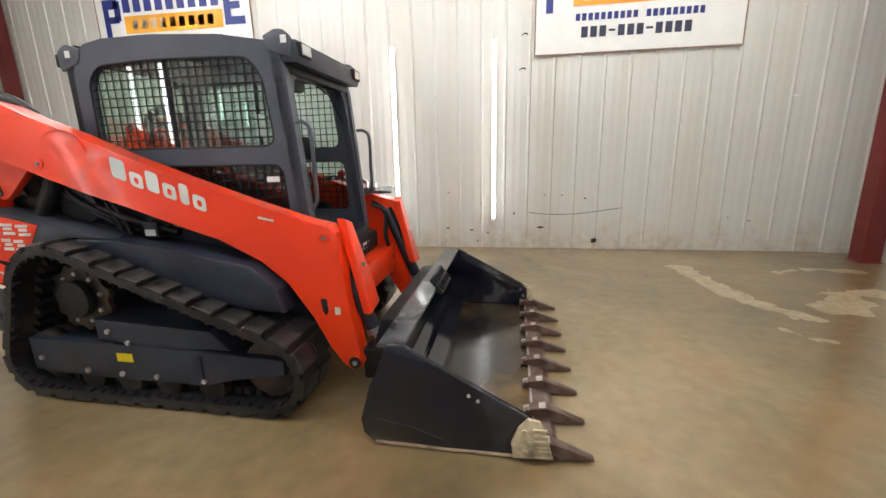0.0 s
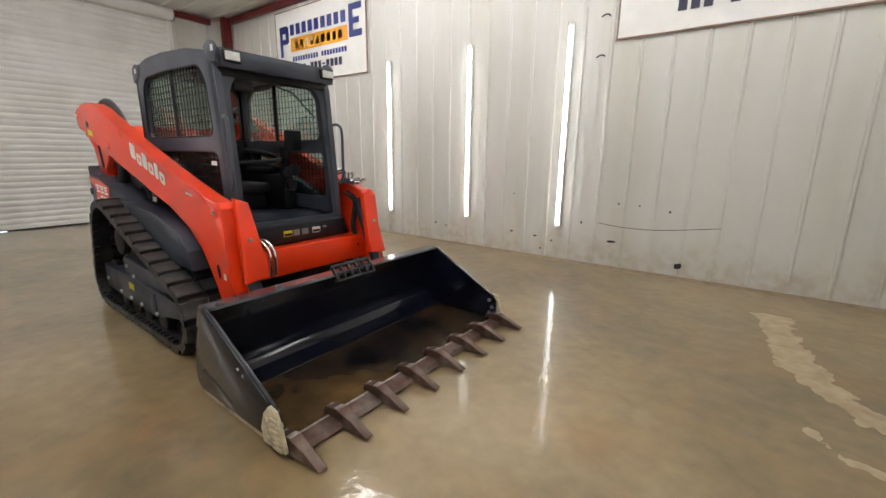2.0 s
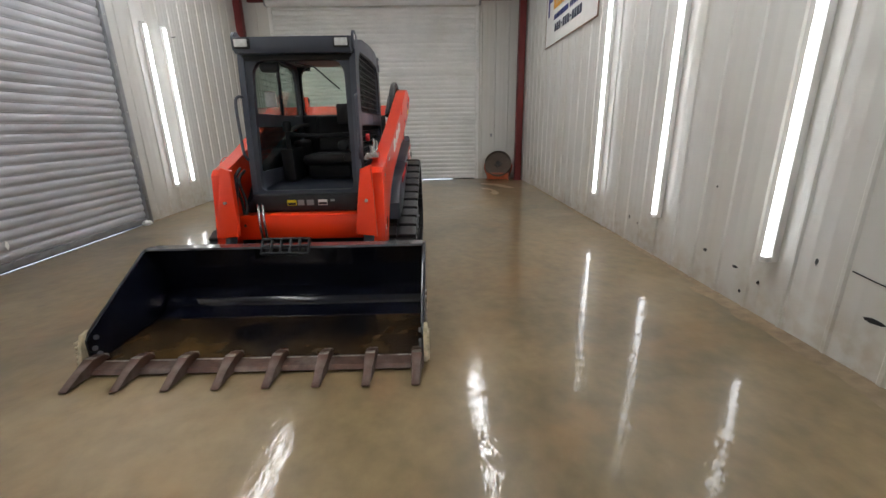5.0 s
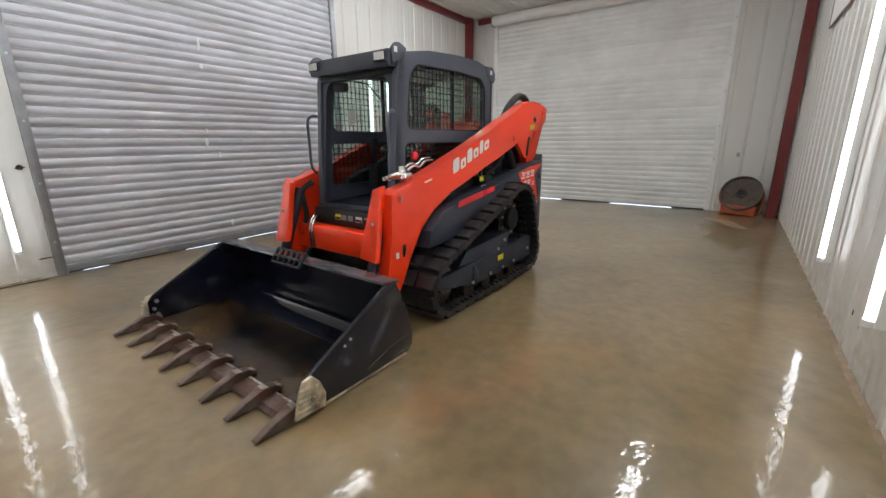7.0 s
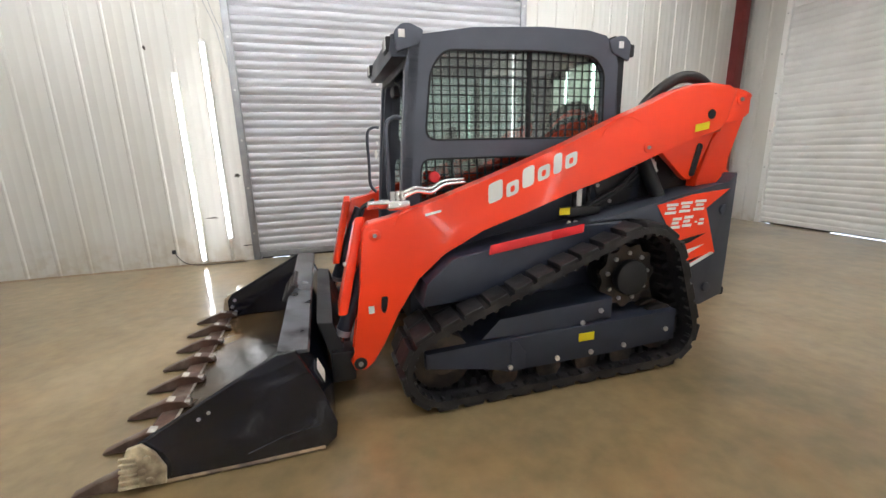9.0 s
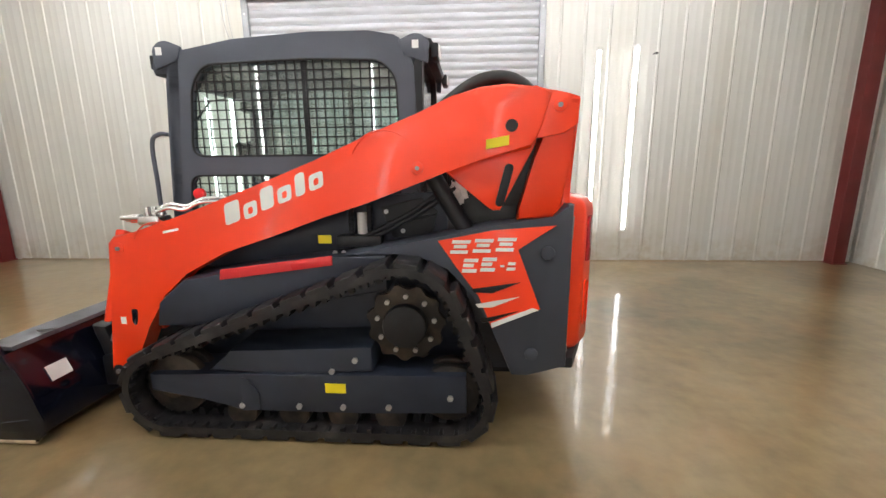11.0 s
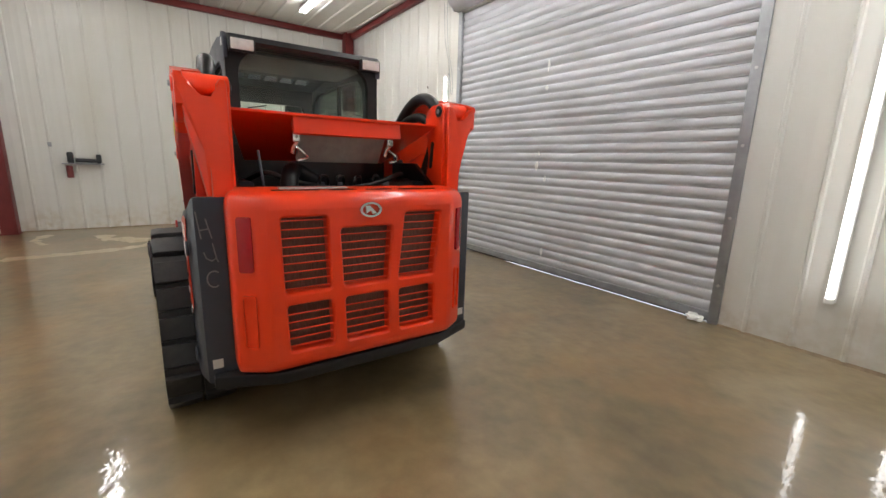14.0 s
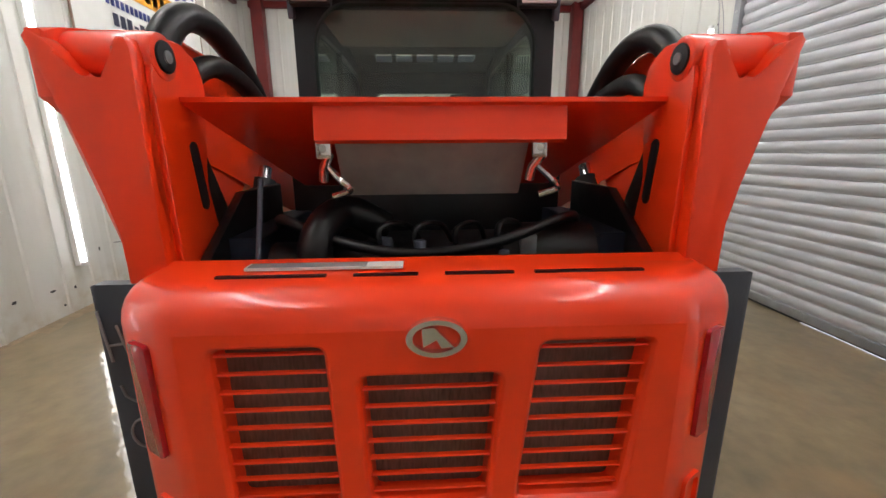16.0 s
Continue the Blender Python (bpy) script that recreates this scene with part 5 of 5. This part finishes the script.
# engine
eng = part("engine_block", box(-1.05, -0.62, -0.26, 0.20, 0.82, 1.15, 0.03), BAY_SHADE, loader)
part("muffler", tube([(-0.92, 0.40, 1.10), (-0.92, 0.10, 1.10)], 0.075, k=18), BAY_SHADE, eng)
part("air_filter", tube([(-0.90, -0.18, 1.13), (-0.90, -0.42, 1.13)], 0.085, k=18), BAY_SHADE, eng)
part("pipe", tube(bend([(-0.86, 0.12, 1.20), (-0.90, 0.22, 1.25), (-1.0, 0.27, 1.20), (-1.02, 0.28, 1.05)]), 0.042), BAY_SHADE, eng)
rng = random.Random(5)
for k in range(4):
    y = 0.11 - 0.095 * k + rng.uniform(-0.015, 0.015)
    part("fitting", disc((-1.02 + rng.uniform(0, 0.05), y, 1.13), "z", rng.uniform(0.010, 0.020), rng.uniform(0.03, 0.07), k=14, bevel=0.003), GREY, eng)
    part("fuel_line", tube(bend([(-0.98, y, 1.14), (-1.0, y + 0.01, 1.20 + rng.uniform(0, 0.03)), (-0.93, y - 0.05, 1.22), (-0.82, y - 0.09, 1.15)]), 0.007, k=10), BAY_SHADE, eng)
part("cable_loom", tube(bend([(-0.80, 0.42, 1.20), (-0.95, 0.36, 1.24), (-1.0, 0.24, 1.20), (-1.04, 0.05, 1.17), (-1.02, -0.15, 1.19), (-0.96, -0.34, 1.24), (-0.80, -0.42, 1.2)]), 0.013), BAY_SHADE, eng)
part("filter_clip", box(-0.99, -0.965, -0.26, -0.22, 1.15, 1.20, 0.004), STEEL, eng)
# Bay linings coloured almost black in place of the shade inside.
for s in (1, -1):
    part("bay_wall", side_plate([(-0.58, 0.80), (-1.16, 0.80), (-1.16, 1.12), (-0.86, 1.30), (-0.58, 1.30)], 0.485, 0.51, s, 0.004), BAY_SHADE, loader)
part("bay_floor", box(-1.15, -0.45, -0.48, 0.48, 0.78, 0.81), BAY_SHADE, loader)
part("firewall", box(-0.475, -0.457, -0.48, 0.48, 0.80, 1.385, 0.006), BAY_SHADE, loader)

# bucket -------------------------------------------------------------------
bucket = new("bucket")
bucket.parent = loader
BW = 0.92
shell_out = [(1.50, 0.505), (1.41, 0.30), (1.362, 0.13), (1.372, 0.065), (1.42, 0.025), (1.50, 0.012), (2.155, 0.012)]
part("outer_shell", solid(shell_out + [(2.155, 0.019), (1.50, 0.020), (1.425, 0.033), (1.38, 0.070), (1.371, 0.13), (1.418, 0.298), (1.508, 0.502)], xz, -BW, BW), BLACK, bucket)
part("back_plate", solid([(1.52, 0.495), (1.43, 0.295), (1.385, 0.16), (1.376, 0.157), (1.42, 0.30), (1.51, 0.50)], xz, -BW + 0.012, BW - 0.012), BLACK, bucket)
floor_line = [(1.385, 0.16), (1.43, 0.13), (1.50, 0.085), (1.56, 0.040), (1.64, 0.028), (2.155, 0.028)]
part("bucket_floor", solid(floor_line + [(2.155, 0.0225), (1.64, 0.0225), (1.55, 0.033), (1.42, 0.115), (1.374, 0.155)], xz, -BW + 0.012, BW - 0.012), BUCKET_IN,
     bucket, "black bucket floor worn to brown rust")
# Lip is lighter than the shell: its reflected brightness is put into the colour.
part("top_lip", solid([(1.445, 0.492), (1.452, 0.510), (1.575, 0.520), (1.578, 0.507), (1.53, 0.49)], xz, -BW, BW, 0.003), LIP, bucket)
heel = smooth_corners([(1.385, 0.172), (1.440, 0.155), (1.495, 0.122), (1.520, 0.085), (1.530, 0.052), (1.62, 0.033), (1.62, 0.026), (1.376, 0.150)], 0.014, 4)
part("heel_plate", solid(heel, xz, -BW + 0.013, BW - 0.013), BLACK, bucket, "glossy black folded heel plate")
part("seam", box(2.142, 2.155, -BW + 0.014, BW - 0.014, 0.027, 0.0345, 0.002), BRIGHT, bucket, "rubbed bright weld seam")
for s in (1, -1):
    side = [(1.50, 0.515), (1.575, 0.515), (2.135, 0.205), (2.165, 0.165), (2.165, 0.012), (1.50, 0.008), (1.41, 0.02), (1.365, 0.06), (1.355, 0.13), (1.405, 0.30)]
    p = part("side_plate", side_plate(side, BW, BW + 0.014, s, 0.003), BLACK, bucket)
    part("side_edge", tube([(1.56, s * (BW + 0.006), 0.512), (2.13, s * (BW + 0.006), 0.203)], 0.010, k=8), BLACK, p)
    cut = [(2.055, 0.02), (2.045, 0.09), (2.075, 0.17), (2.115, 0.215), (2.165, 0.205), (2.19, 0.15), (2.225, 0.03)]
    c = part("side_cutter", side_plate(cut, BW + 0.014, BW + 0.036, s, 0.005), CUTTER, p, "chipped cream serrated side cutter")
    for k in range(6):
        part("ridge", box(2.135 + 0.002 * k, 2.195 + 0.004 * k - 0.0, s * (BW + 0.034), s * (BW + 0.046), 0.165 - 0.026 * k, 0.177 - 0.026 * k, 0.003), CUTTER, c)
    for x, z in ((2.10, 0.155), (2.125, 0.10), (2.105, 0.055)):
        part("cutter_bolt", disc((x, s * (BW + 0.035), z), "y", 0.015, s * 0.010, k=8, bevel=0.003), CUTTER, c)
        part("nut", disc((x + 0.01, s * (BW - 0.001), z + 0.01), "y", 0.014, s * -0.014, k=6), STEEL, p)
    band = [(1.50, 0.515), (1.575, 0.512), (2.10, 0.222), (2.06, 0.155), (1.96, 0.185), (1.50, 0.405), (1.45, 0.405)]
    part("stiffener_band", side_plate(band, BW + 0.013, BW + 0.022, s, 0.003), BLACK, p)
    part("scratch", tube([(1.43, s * (BW + 0.0145), 0.14), (1.58, s * (BW + 0.0145), 0.118), (1.74, s * (BW + 0.0145), 0.065)], 0.0016, k=5), LIP, p, "pale scratch in the paint")
    part("worn_edge", tube([(1.42, s * (BW + 0.008), 0.017), (1.75, s * (BW + 0.008), 0.012), (2.06, s * (BW + 0.008), 0.014)], 0.012, k=6), SCRAPED, p, "bare scraped lower edge")
    for x, z in ((1.86, 0.30), (1.90, 0.278)):
        part("rivet", disc((x, s * (BW + 0.020), z), "y", 0.008, s * 0.006, k=8), BOLT, p)
    part("back_bracket", box(1.24, 1.365, s * 0.44, s * 0.58, 0.12, 0.30, 0.015), MATT, bucket)
    if s > 0:
        part("label", solid([(-0.055, -0.04), (0.055, -0.04), (0.055, 0.04), (-0.055, 0.04)], yz, -0.002, 0.0), WHITE, bucket, "white square label", smooth=False).matrix_basis = pose(
            1.4135, 0.765, 0.318, 0, 22, 0)
part("cutting_edge", solid([(2.1555, 0.032), (2.1555, 0.010), (2.250, 0.008), (2.257, 0.014), (2.235, 0.032)], xz, -BW - 0.012, BW + 0.012, 0.002), RUST, bucket, "worn brown steel cutting edge")
tooth = None
for k in range(8):
    y = -0.895 + k * 0.2557
    m = pose(0, y, 0)
    if tooth is None:
        bm = bmesh.new()
        pts = [(2.10, 0.034), (2.14, 0.075), (2.215, 0.085), (2.30, 0.055), (2.405, 0.014), (2.405, 0.006), (2.25, 0.006), (2.24, 0.034)]
        low = [bm.verts.new((x, -(0.030 if x < 2.3 else 0.021), z)) for x, z in pts]
        top = [bm.verts.new((x, (0.030 if x < 2.3 else 0.021), z)) for x, z in pts]
        bm.faces.new(low), bm.faces.new(top[::-1])
        for i in range(len(pts)):
            j = (i + 1) % len(pts)
            bm.faces.new((low[i], low[j], top[j], top[i]))
        bmesh.ops.bevel(bm, geom=list(bm.edges), offset=0.004, segments=1, affect="EDGES")
        tooth = part("tooth", bm, RUST, bucket, "worn rusty digging tooth")
        tooth.matrix_basis = m
        shank = box(2.105, 2.215, -0.026, 0.026, 0.070, 0.0885, 0.004)
        for v in shank.verts:
            v.co.z -= 0.030 * max(0.0, (2.145 - v.co.x) / 0.04)
        shank = part("tooth_shank", shank, BRIGHT, bucket, "rubbed bright top of the tooth shank")
        shank.matrix_basis = m
    else:
        again(tooth, "tooth", m, bucket)
        again(shank, "tooth_shank", m, bucket)
grate = bmesh.new()
for z in (-0.052, 0.0, 0.052):
    box(-0.010, 0.010, -0.15, 0.17, z - 0.007, z + 0.007, 0.002, bm=grate)
for k in range(6):
    y = -0.145 + 0.062 * k
    box(-0.012, 0.012, y - 0.006, y + 0.006, -0.056, 0.056, 0.002, bm=grate)
st = part("step", grate, MATT, bucket, "black step grating on the bucket lip")
st.matrix_basis = pose(1.575, 0, 0.522, 0, -38, 0)
for y in (-0.12, 0.14):
    part("step_bracket", box(-0.075, -0.008, y - 0.01, y + 0.01, -0.03, 0.004, 0.003), MATT, st)
part("quick_hitch", solid([(1.24, 0.14), (1.335, 0.12), (1.37, 0.30), (1.41, 0.41), (1.42, 0.47), (1.34, 0.46)], xz, -0.55, 0.55, 0.015), MATT, loader)


# ---- small things in the hall ----
def silt_patch(spine, width):
    """A patch of dried silt: a low mound with a ragged rim and islands, whose lower parts dip below the slab."""
    line = bend([(x, y, 0) for x, y in spine], 12)
    step, reach = 0.03, 2.2 * width
    x0, y0 = min(p.x for p in line) - reach, min(p.y for p in line) - reach
    nx, ny = (int((max(p[k] for p in line) + reach - o) / step) + 1 for k, o in ((0, x0), (1, y0)))
    bm, made = bmesh.new(), {}
    for i in range(nx + 1):
        for j in range(ny + 1):
            x, y = x0 + i * step, min(y0 + j * step, YN - 0.004)
            d = min(math.hypot(x - p.x, y - p.y) for p in line)
            rag = 1.0 + 1.0 * noise.noise((x * 2.6, y * 2.6, 1.7)) + 0.9 * noise.noise((x * 7.5, y * 7.5, 4.1)) + 0.6 * noise.noise((x * 19, y * 19, 2.3))
            made[i, j] = bm.verts.new((x, y, max(-0.006, min(0.0022, 0.005 * (0.75 * rag - d / width)))))
    for i in range(nx):
        for j in range(ny):
            quad = [made[i, j], made[i + 1, j], made[i + 1, j + 1], made[i, j + 1]]
            if max(v.co.z for v in quad) > 0.0 and quad[0].co.y < quad[3].co.y - 0.001:
                bm.faces.new(quad)
    bmesh.ops.delete(bm, geom=[v for v in bm.verts if not v.link_faces], context="VERTS")
    tagged(part("silt_patch", bm, SILT_THIN), "pale patch of half-dried silt on the wet floor", "dirt", kind="stuff")


SILT_THIN = material("half_dry_silt", (0.39, 0.305, 0.195), 0.42, spread=0.15, scale=16, second=(0.33, 0.245, 0.14), patch=5, bump=0.3)
silt_patch([(3.96, 2.45), (4.02, 2.0), (4.08, 1.55), (4.22, 1.15), (4.38, 0.98)], 0.12)
silt_patch([(4.05, 0.72), (4.13, 0.60), (4.25, 0.56)], 0.06)
silt_patch([(4.72, 1.25), (4.92, 1.35), (5.15, 1.62), (5.35, 1.70)], 0.17)
silt_patch([(4.9, 2.3), (5.3, 2.45), (5.7, 2.4)], 0.09)
silt_patch([(-4.9, 2.3), (-4.7, 2.55), (-4.3, 2.7)], 0.14)
silt_patch([(-4.2, 2.2), (-3.9, 2.35), (-3.5, 2.3)], 0.09)


def barrel_fan():
    e = empty("barrel_fan", pose(-5.62, 2.70, 0.345, 0, 0, -12), "dusty round barrel fan on an orange stand", "fan")
    part("drum", pane_ring([(0.31 * math.cos(radians(g)), 0.31 * math.sin(radians(g))) for g in range(0, 360, 10)],
                           [(0.292 * math.cos(radians(g)), 0.292 * math.sin(radians(g))) for g in range(0, 360, 10)], yz, -0.08, 0.10), FAN_MESH, e)
    for r in (0.06, 0.10, 0.14, 0.18, 0.22, 0.26, 0.295):
        loop = [(0.10, r * math.cos(radians(g)), r * math.sin(radians(g))) for g in range(0, 361, 12)]
        part("guard_ring", tube(loop, 0.0035, None, 5), FAN_MESH, e)
    for g in range(0, 360, 30):
        part("guard_spoke", tube([(0.102, 0.05 * math.cos(radians(g)), 0.05 * math.sin(radians(g))), (0.102, 0.30 * math.cos(radians(g)), 0.30 * math.sin(radians(g)))], 0.004, None, 5), FAN_MESH, e)
    part("back_mesh", disc((0.03, 0, 0), "x", 0.292, 0.01, k=36), FAN_MESH, e, "dust-clogged mesh")
    part("motor", disc((-0.06, 0, 0), "x", 0.09, 0.12, bevel=0.02), MATT, e)
    for g in (0, 90, 180, 270):
        bl = part("blade", box(0.02, 0.028, 0.06, 0.27, -0.07, 0.07, 0.004), FAN_MESH, e)
        bl.matrix_basis = Matrix.Rotation(radians(g + 20), 4, "X") @ Matrix.Rotation(radians(25), 4, "Y")
    for child in e.children:
        child.matrix_basis = Matrix.Rotation(radians(-28), 4, "Y") @ child.matrix_basis
    for y in (-0.24, 0.24):
        part("stand_leg", tube(bend([(0.22, y, -0.325), (-0.10, y, -0.32), (0.0, y * 1.3, -0.10), (0.0, y * 1.33, 0.02)]), 0.016), FAN_ORANGE, e, "faded orange tube stand")
    part("stand_plate", box(-0.08, 0.16, -0.25, 0.25, -0.33, -0.17, 0.02), FAN_ORANGE, e)


barrel_fan()


TRIPOD = material("grey_anodised_tube", (0.10, 0.10, 0.105), 0.4, metal=0.4, spread=0.1)


def tripod():
    e = empty("tripod", pose(5.75, -0.12, 0), "thin dark grey folding tripod standing by the wall", "tripod")
    for g in (30, 150, 275):
        part("leg", tube([(0, 0, 0.46), (0.30 * math.cos(radians(g)), 0.30 * math.sin(radians(g)), 0.008)], 0.007, k=8), TRIPOD, e)
    part("hub", disc((0, 0, 0.42), "z", 0.026, 0.09), TRIPOD, e)
    part("pole", tube([(0, 0, 0.44), (0, 0, 1.28)], 0.008, k=8), TRIPOD, e)
    part("head", box(-0.02, 0.02, -0.03, 0.03, 1.27, 1.34, 0.006), TRIPOD, e)


tripod()


def tool_shelf():
    e = empty("wall_bracket", pose(XE - 0.002, 1.86, 1.10), "small wall bracket holding dark hand tools", "wall bracket")
    part("plate", box(-0.14, 0.0, -0.27, 0.27, 0.0, 0.018, 0.004), STEEL, e)
    part("tool", tube([(-0.07, -0.22, 0.06), (-0.07, 0.10, 0.07)], 0.03), MATT, e)
    part("tool", box(-0.11, -0.03, 0.12, 0.2, 0.02, 0.2, 0.02), MATT, e)
    part("tool", box(-0.11, -0.03, -0.24, -0.17, 0.02, 0.17, 0.02), MATT, e)
    part("canister", disc((-0.07, 0.19, -0.22), "z", 0.045, 0.20, bevel=0.015), RED, e, "small red canister")


tool_shelf()


def wall_box(x, z, m, name="outlet_box"):
    e = empty(name, m @ Matrix.Translation((x, 0.018, z)), "small grey steel outlet box on the wall", "outlet box", "wall outlet boxes")
    part("body", box(-0.022, 0.022, -0.016, 0.03, -0.034, 0.034, 0.005), STEEL, e)
    part("cover", box(-0.024, 0.024, 0.03, 0.034, -0.036, 0.036, 0.002), STEEL, e)


NW, SW = pose(XE, YN, 0, 0, 0, 180), pose(XW, YS, 0)
wall_box(1.9, 1.41, pose(XE, YS, 0, 0, 0, 90) @ Matrix.Translation((3.3, 0, 0)))
wall_box(YN - 2.55, 1.02, pose(XW, YN, 0, 0, 0, -90))


def hook(x, z, m):
    e = empty("wall_hook", m @ Matrix.Translation((x, 0.0, z)), "small dark bent hook screwed to the wall", "hook", "wall hooks")
    part("shank", tube(bend([(0, 0.0, 0), (0, 0.05, 0.0), (0.03, 0.07, 0.0), (0.07, 0.07, -0.02)]), 0.007, k=6), MATT, e)


hook(-3.06 - XW, 2.67, SW)
hook(XE - 2.2, 2.35, NW)
hook(XE - 2.22, 2.75, NW)


def tears():
    """Torn and buckled spots in the north wall's panels near the floor."""
    for x, z, w, h in ((2.465, 0.31, 0.11, 0.032), (3.17, 0.13, 0.085, 0.085), (2.505, 0.755, 0.026, 0.02), (2.73, 0.748, 0.024, 0.02), (3.03, 0.705, 0.025, 0.03), (1.18, 0.29, 0.05, 0.035),
                       (1.517, 0.266, 0.065, 0.028), (1.19, 0.793, 0.025, 0.02), (2.10, 0.50, 0.022, 0.05), (1.60, 0.112, 0.025, 0.03), (1.74, 0.23, 0.03, 0.03), (4.80, 0.454, 0.02, 0.025),
                       (5.055, 0.411, 0.055, 0.014), (5.36, 1.91, 0.09, 0.03), (-0.1, 0.28, 0.03, 0.05), (0.1, 0.25, 0.05, 0.02)):
        pts = [(w * 0.5 * math.cos(a) * (0.6 + 0.5 * random.random()), h * 0.5 * math.sin(a) * (0.6 + 0.5 * random.random())) for a in (k * math.pi / 5 for k in range(10))]
        off = 0.0125 if (XE - x) % PITCH < 0.05 else 0.003
        ob = part("panel_tear", solid(pts, xz, 0.0, 0.002), MATT if x < 5.3 else WHITE, smooth=False)
        ob.matrix_basis = pose(XE, YN, 0, 0, 0, 180) @ Matrix.Translation((XE - x, off, z))
        tagged(ob, "dark torn hole in the wall panel" if x < 5.3 else "pale patch of tape on the wall", "wall damage", "wall damage")
    line = bend([(XE - 2.30, 0.014, 0.515), (XE - 2.45, 0.016, 0.497), (XE - 2.63, 0.016, 0.488), (XE - 2.85, 0.016, 0.492), (XE - 3.02, 0.016, 0.507), (XE - 3.22, 0.015, 0.535), (XE - 3.50, 0.013, 0.578)])
    line = [Vector((p.x, 0.0125 if p.x % PITCH < 0.044 else 0.0035, p.z)) for p in line]
    ob = part("panel_crease", tube(line, 0.0035, k=6), MATT)
    ob.matrix_basis = NW
    tagged(ob, "dark buckled crease across the wall panels", "wall damage", "wall damage")


tears()


def rust_smears():
    """Brown smears on the south wall beside the grey door."""
    for x, z, w, h in ((2.28, 1.09, 0.08, 0.05), (2.63, 0.58, 0.16, 0.02), (2.27, 0.20, 0.15, 0.015), (3.04, 2.52, 0.04, 0.05), (2.44, 2.62, 0.03, 0.04)):
        pts = [(w * 0.5 * math.cos(a) * (0.55 + 0.6 * random.random()), h * 0.5 * math.sin(a) * (0.55 + 0.6 * random.random())) for a in (k * math.pi / 7 for k in range(14))]
        ob = part("rust_smear", solid(pts, xz, 0.0, 0.002), DUSTY, smooth=False)
        ob.matrix_basis = SW @ Matrix.Translation((x - XW, 0.003, z))
        tagged(ob, "dark brown rust smear on the white wall panel", "wall damage", "wall damage")


rust_smears()


def hoist_chain(x):
    e = empty("hoist_chain", pose(x, YS + 0.13, 0), "thin steel chain loop hanging beside the roll-up door", "chain")
    line = bend([(0.0, 0, 3.60), (-0.05, 0.0, 3.0), (-0.16, 0.0, 2.64), (-0.20, 0.0, 2.40), (-0.17, 0.0, 2.30), (-0.13, 0.0, 2.45), (-0.08, 0, 2.75), (0.03, 0, 3.1), (0.07, 0, 3.60)], 8)
    part("chain", tube(line, 0.0035, k=6), STEEL, e)


hoist_chain(2.36)


def cord():
    e = empty("extension_cord", pose(0, YS + 0.03, 0), "thin dark cord hanging down the wall to the floor", "cord")
    part("cord", tube(bend([(3.10, 0, 0.19), (3.05, 0.01, 0.10), (2.95, 0.03, 0.03), (2.75, 0.04, 0.008), (2.5, 0.03, 0.006), (2.3, 0.05, 0.006)]), 0.005, k=6), MATT, e)
    part("plug", box(3.08, 3.12, -0.012, 0.025, 0.17, 0.22, 0.006), MATT, e)



cord()


def rag(x, y):
    bm = bmesh.new()
    bmesh.ops.create_icosphere(bm, subdivisions=3, radius=0.06)
    for v in bm.verts:
        k = 1 + 0.5 * noise.noise(v.co * 30)
        v.co = Vector((v.co.x * k * 1.2, v.co.y * k * 0.8, max(-0.028, v.co.z * k * 0.6)))
    ob = part("crumpled_rag", bm, WHITE)
    ob.location = (x, y, 0.03)
    tagged(ob, "crumpled white rag stuffed at the door's corner", "rag")


rag(-1.50, YS + 0.05)


def door_marks():
    """Bent, shiny scratches on the grey door's slats."""
    for x, z, h in ((0.54, 1.30, 0.12), (0.52, 1.45, 0.05), (0.47, 2.45, 0.16), (0.47, 2.2, 0.06), (0.40, 1.15, 0.10), (0.36, 0.25, 0.10)):
        pts = [(0.018 * math.cos(a) * (0.5 + random.random()), h * 0.5 * math.sin(a) * (0.7 + 0.4 * random.random())) for a in (k * math.pi / 5 for k in range(10))]
        ob = part("scrape_mark", solid(pts, xz, 0.0, 0.004), WHITE, smooth=False)
        ob.location = (x, YS - 0.0135, z)
        tagged(ob, "bright scraped dent in the grey door slats", "door damage", "door scrapes")


door_marks()


def panel_door(y0, y1):
    """A cream six-panel door in its frame on the east wall."""
    e = empty("door_3", pose(XE - 0.02, y0, 0, 0, 0, 90), "closed cream six-panel door in the end wall", "door", kind="structure")
    w = y1 - y0
    leaf = part("leaf", box(0.0, w, 0.0, 0.035, 0.01, 2.04, 0.003), BEIGE, e)
    for z0, z1 in ((0.16, 0.72), (0.86, 1.46), (1.60, 1.92)):
        for x0 in (0.10, w / 2 + 0.05):
            x1 = x0 + w / 2 - 0.15
            part("panel_moulding", pane_ring([(x0, z0), (x1, z0), (x1, z1), (x0, z1)], [(x0 + 0.03, z0 + 0.03), (x1 - 0.03, z0 + 0.03), (x1 - 0.03, z1 - 0.03), (x0 + 0.03, z1 - 0.03)],
                                             xz, 0.034, 0.044), BEIGE, leaf)
    for a, b, c, d in ((-0.07, -0.004, 0, 2.11), (w + 0.004, w + 0.07, 0, 2.11), (-0.004, w + 0.004, 2.045, 2.11)):
        part("frame", box(a, b, 0.0, 0.05, c, d, 0.004), BEIGE, e)
    part("door_knob", disc((w - 0.07, 0.035, 0.98), "y", 0.028, 0.06, bevel=0.012), STEEL, leaf, "dull metal knob")


panel_door(-2.66, -1.85)
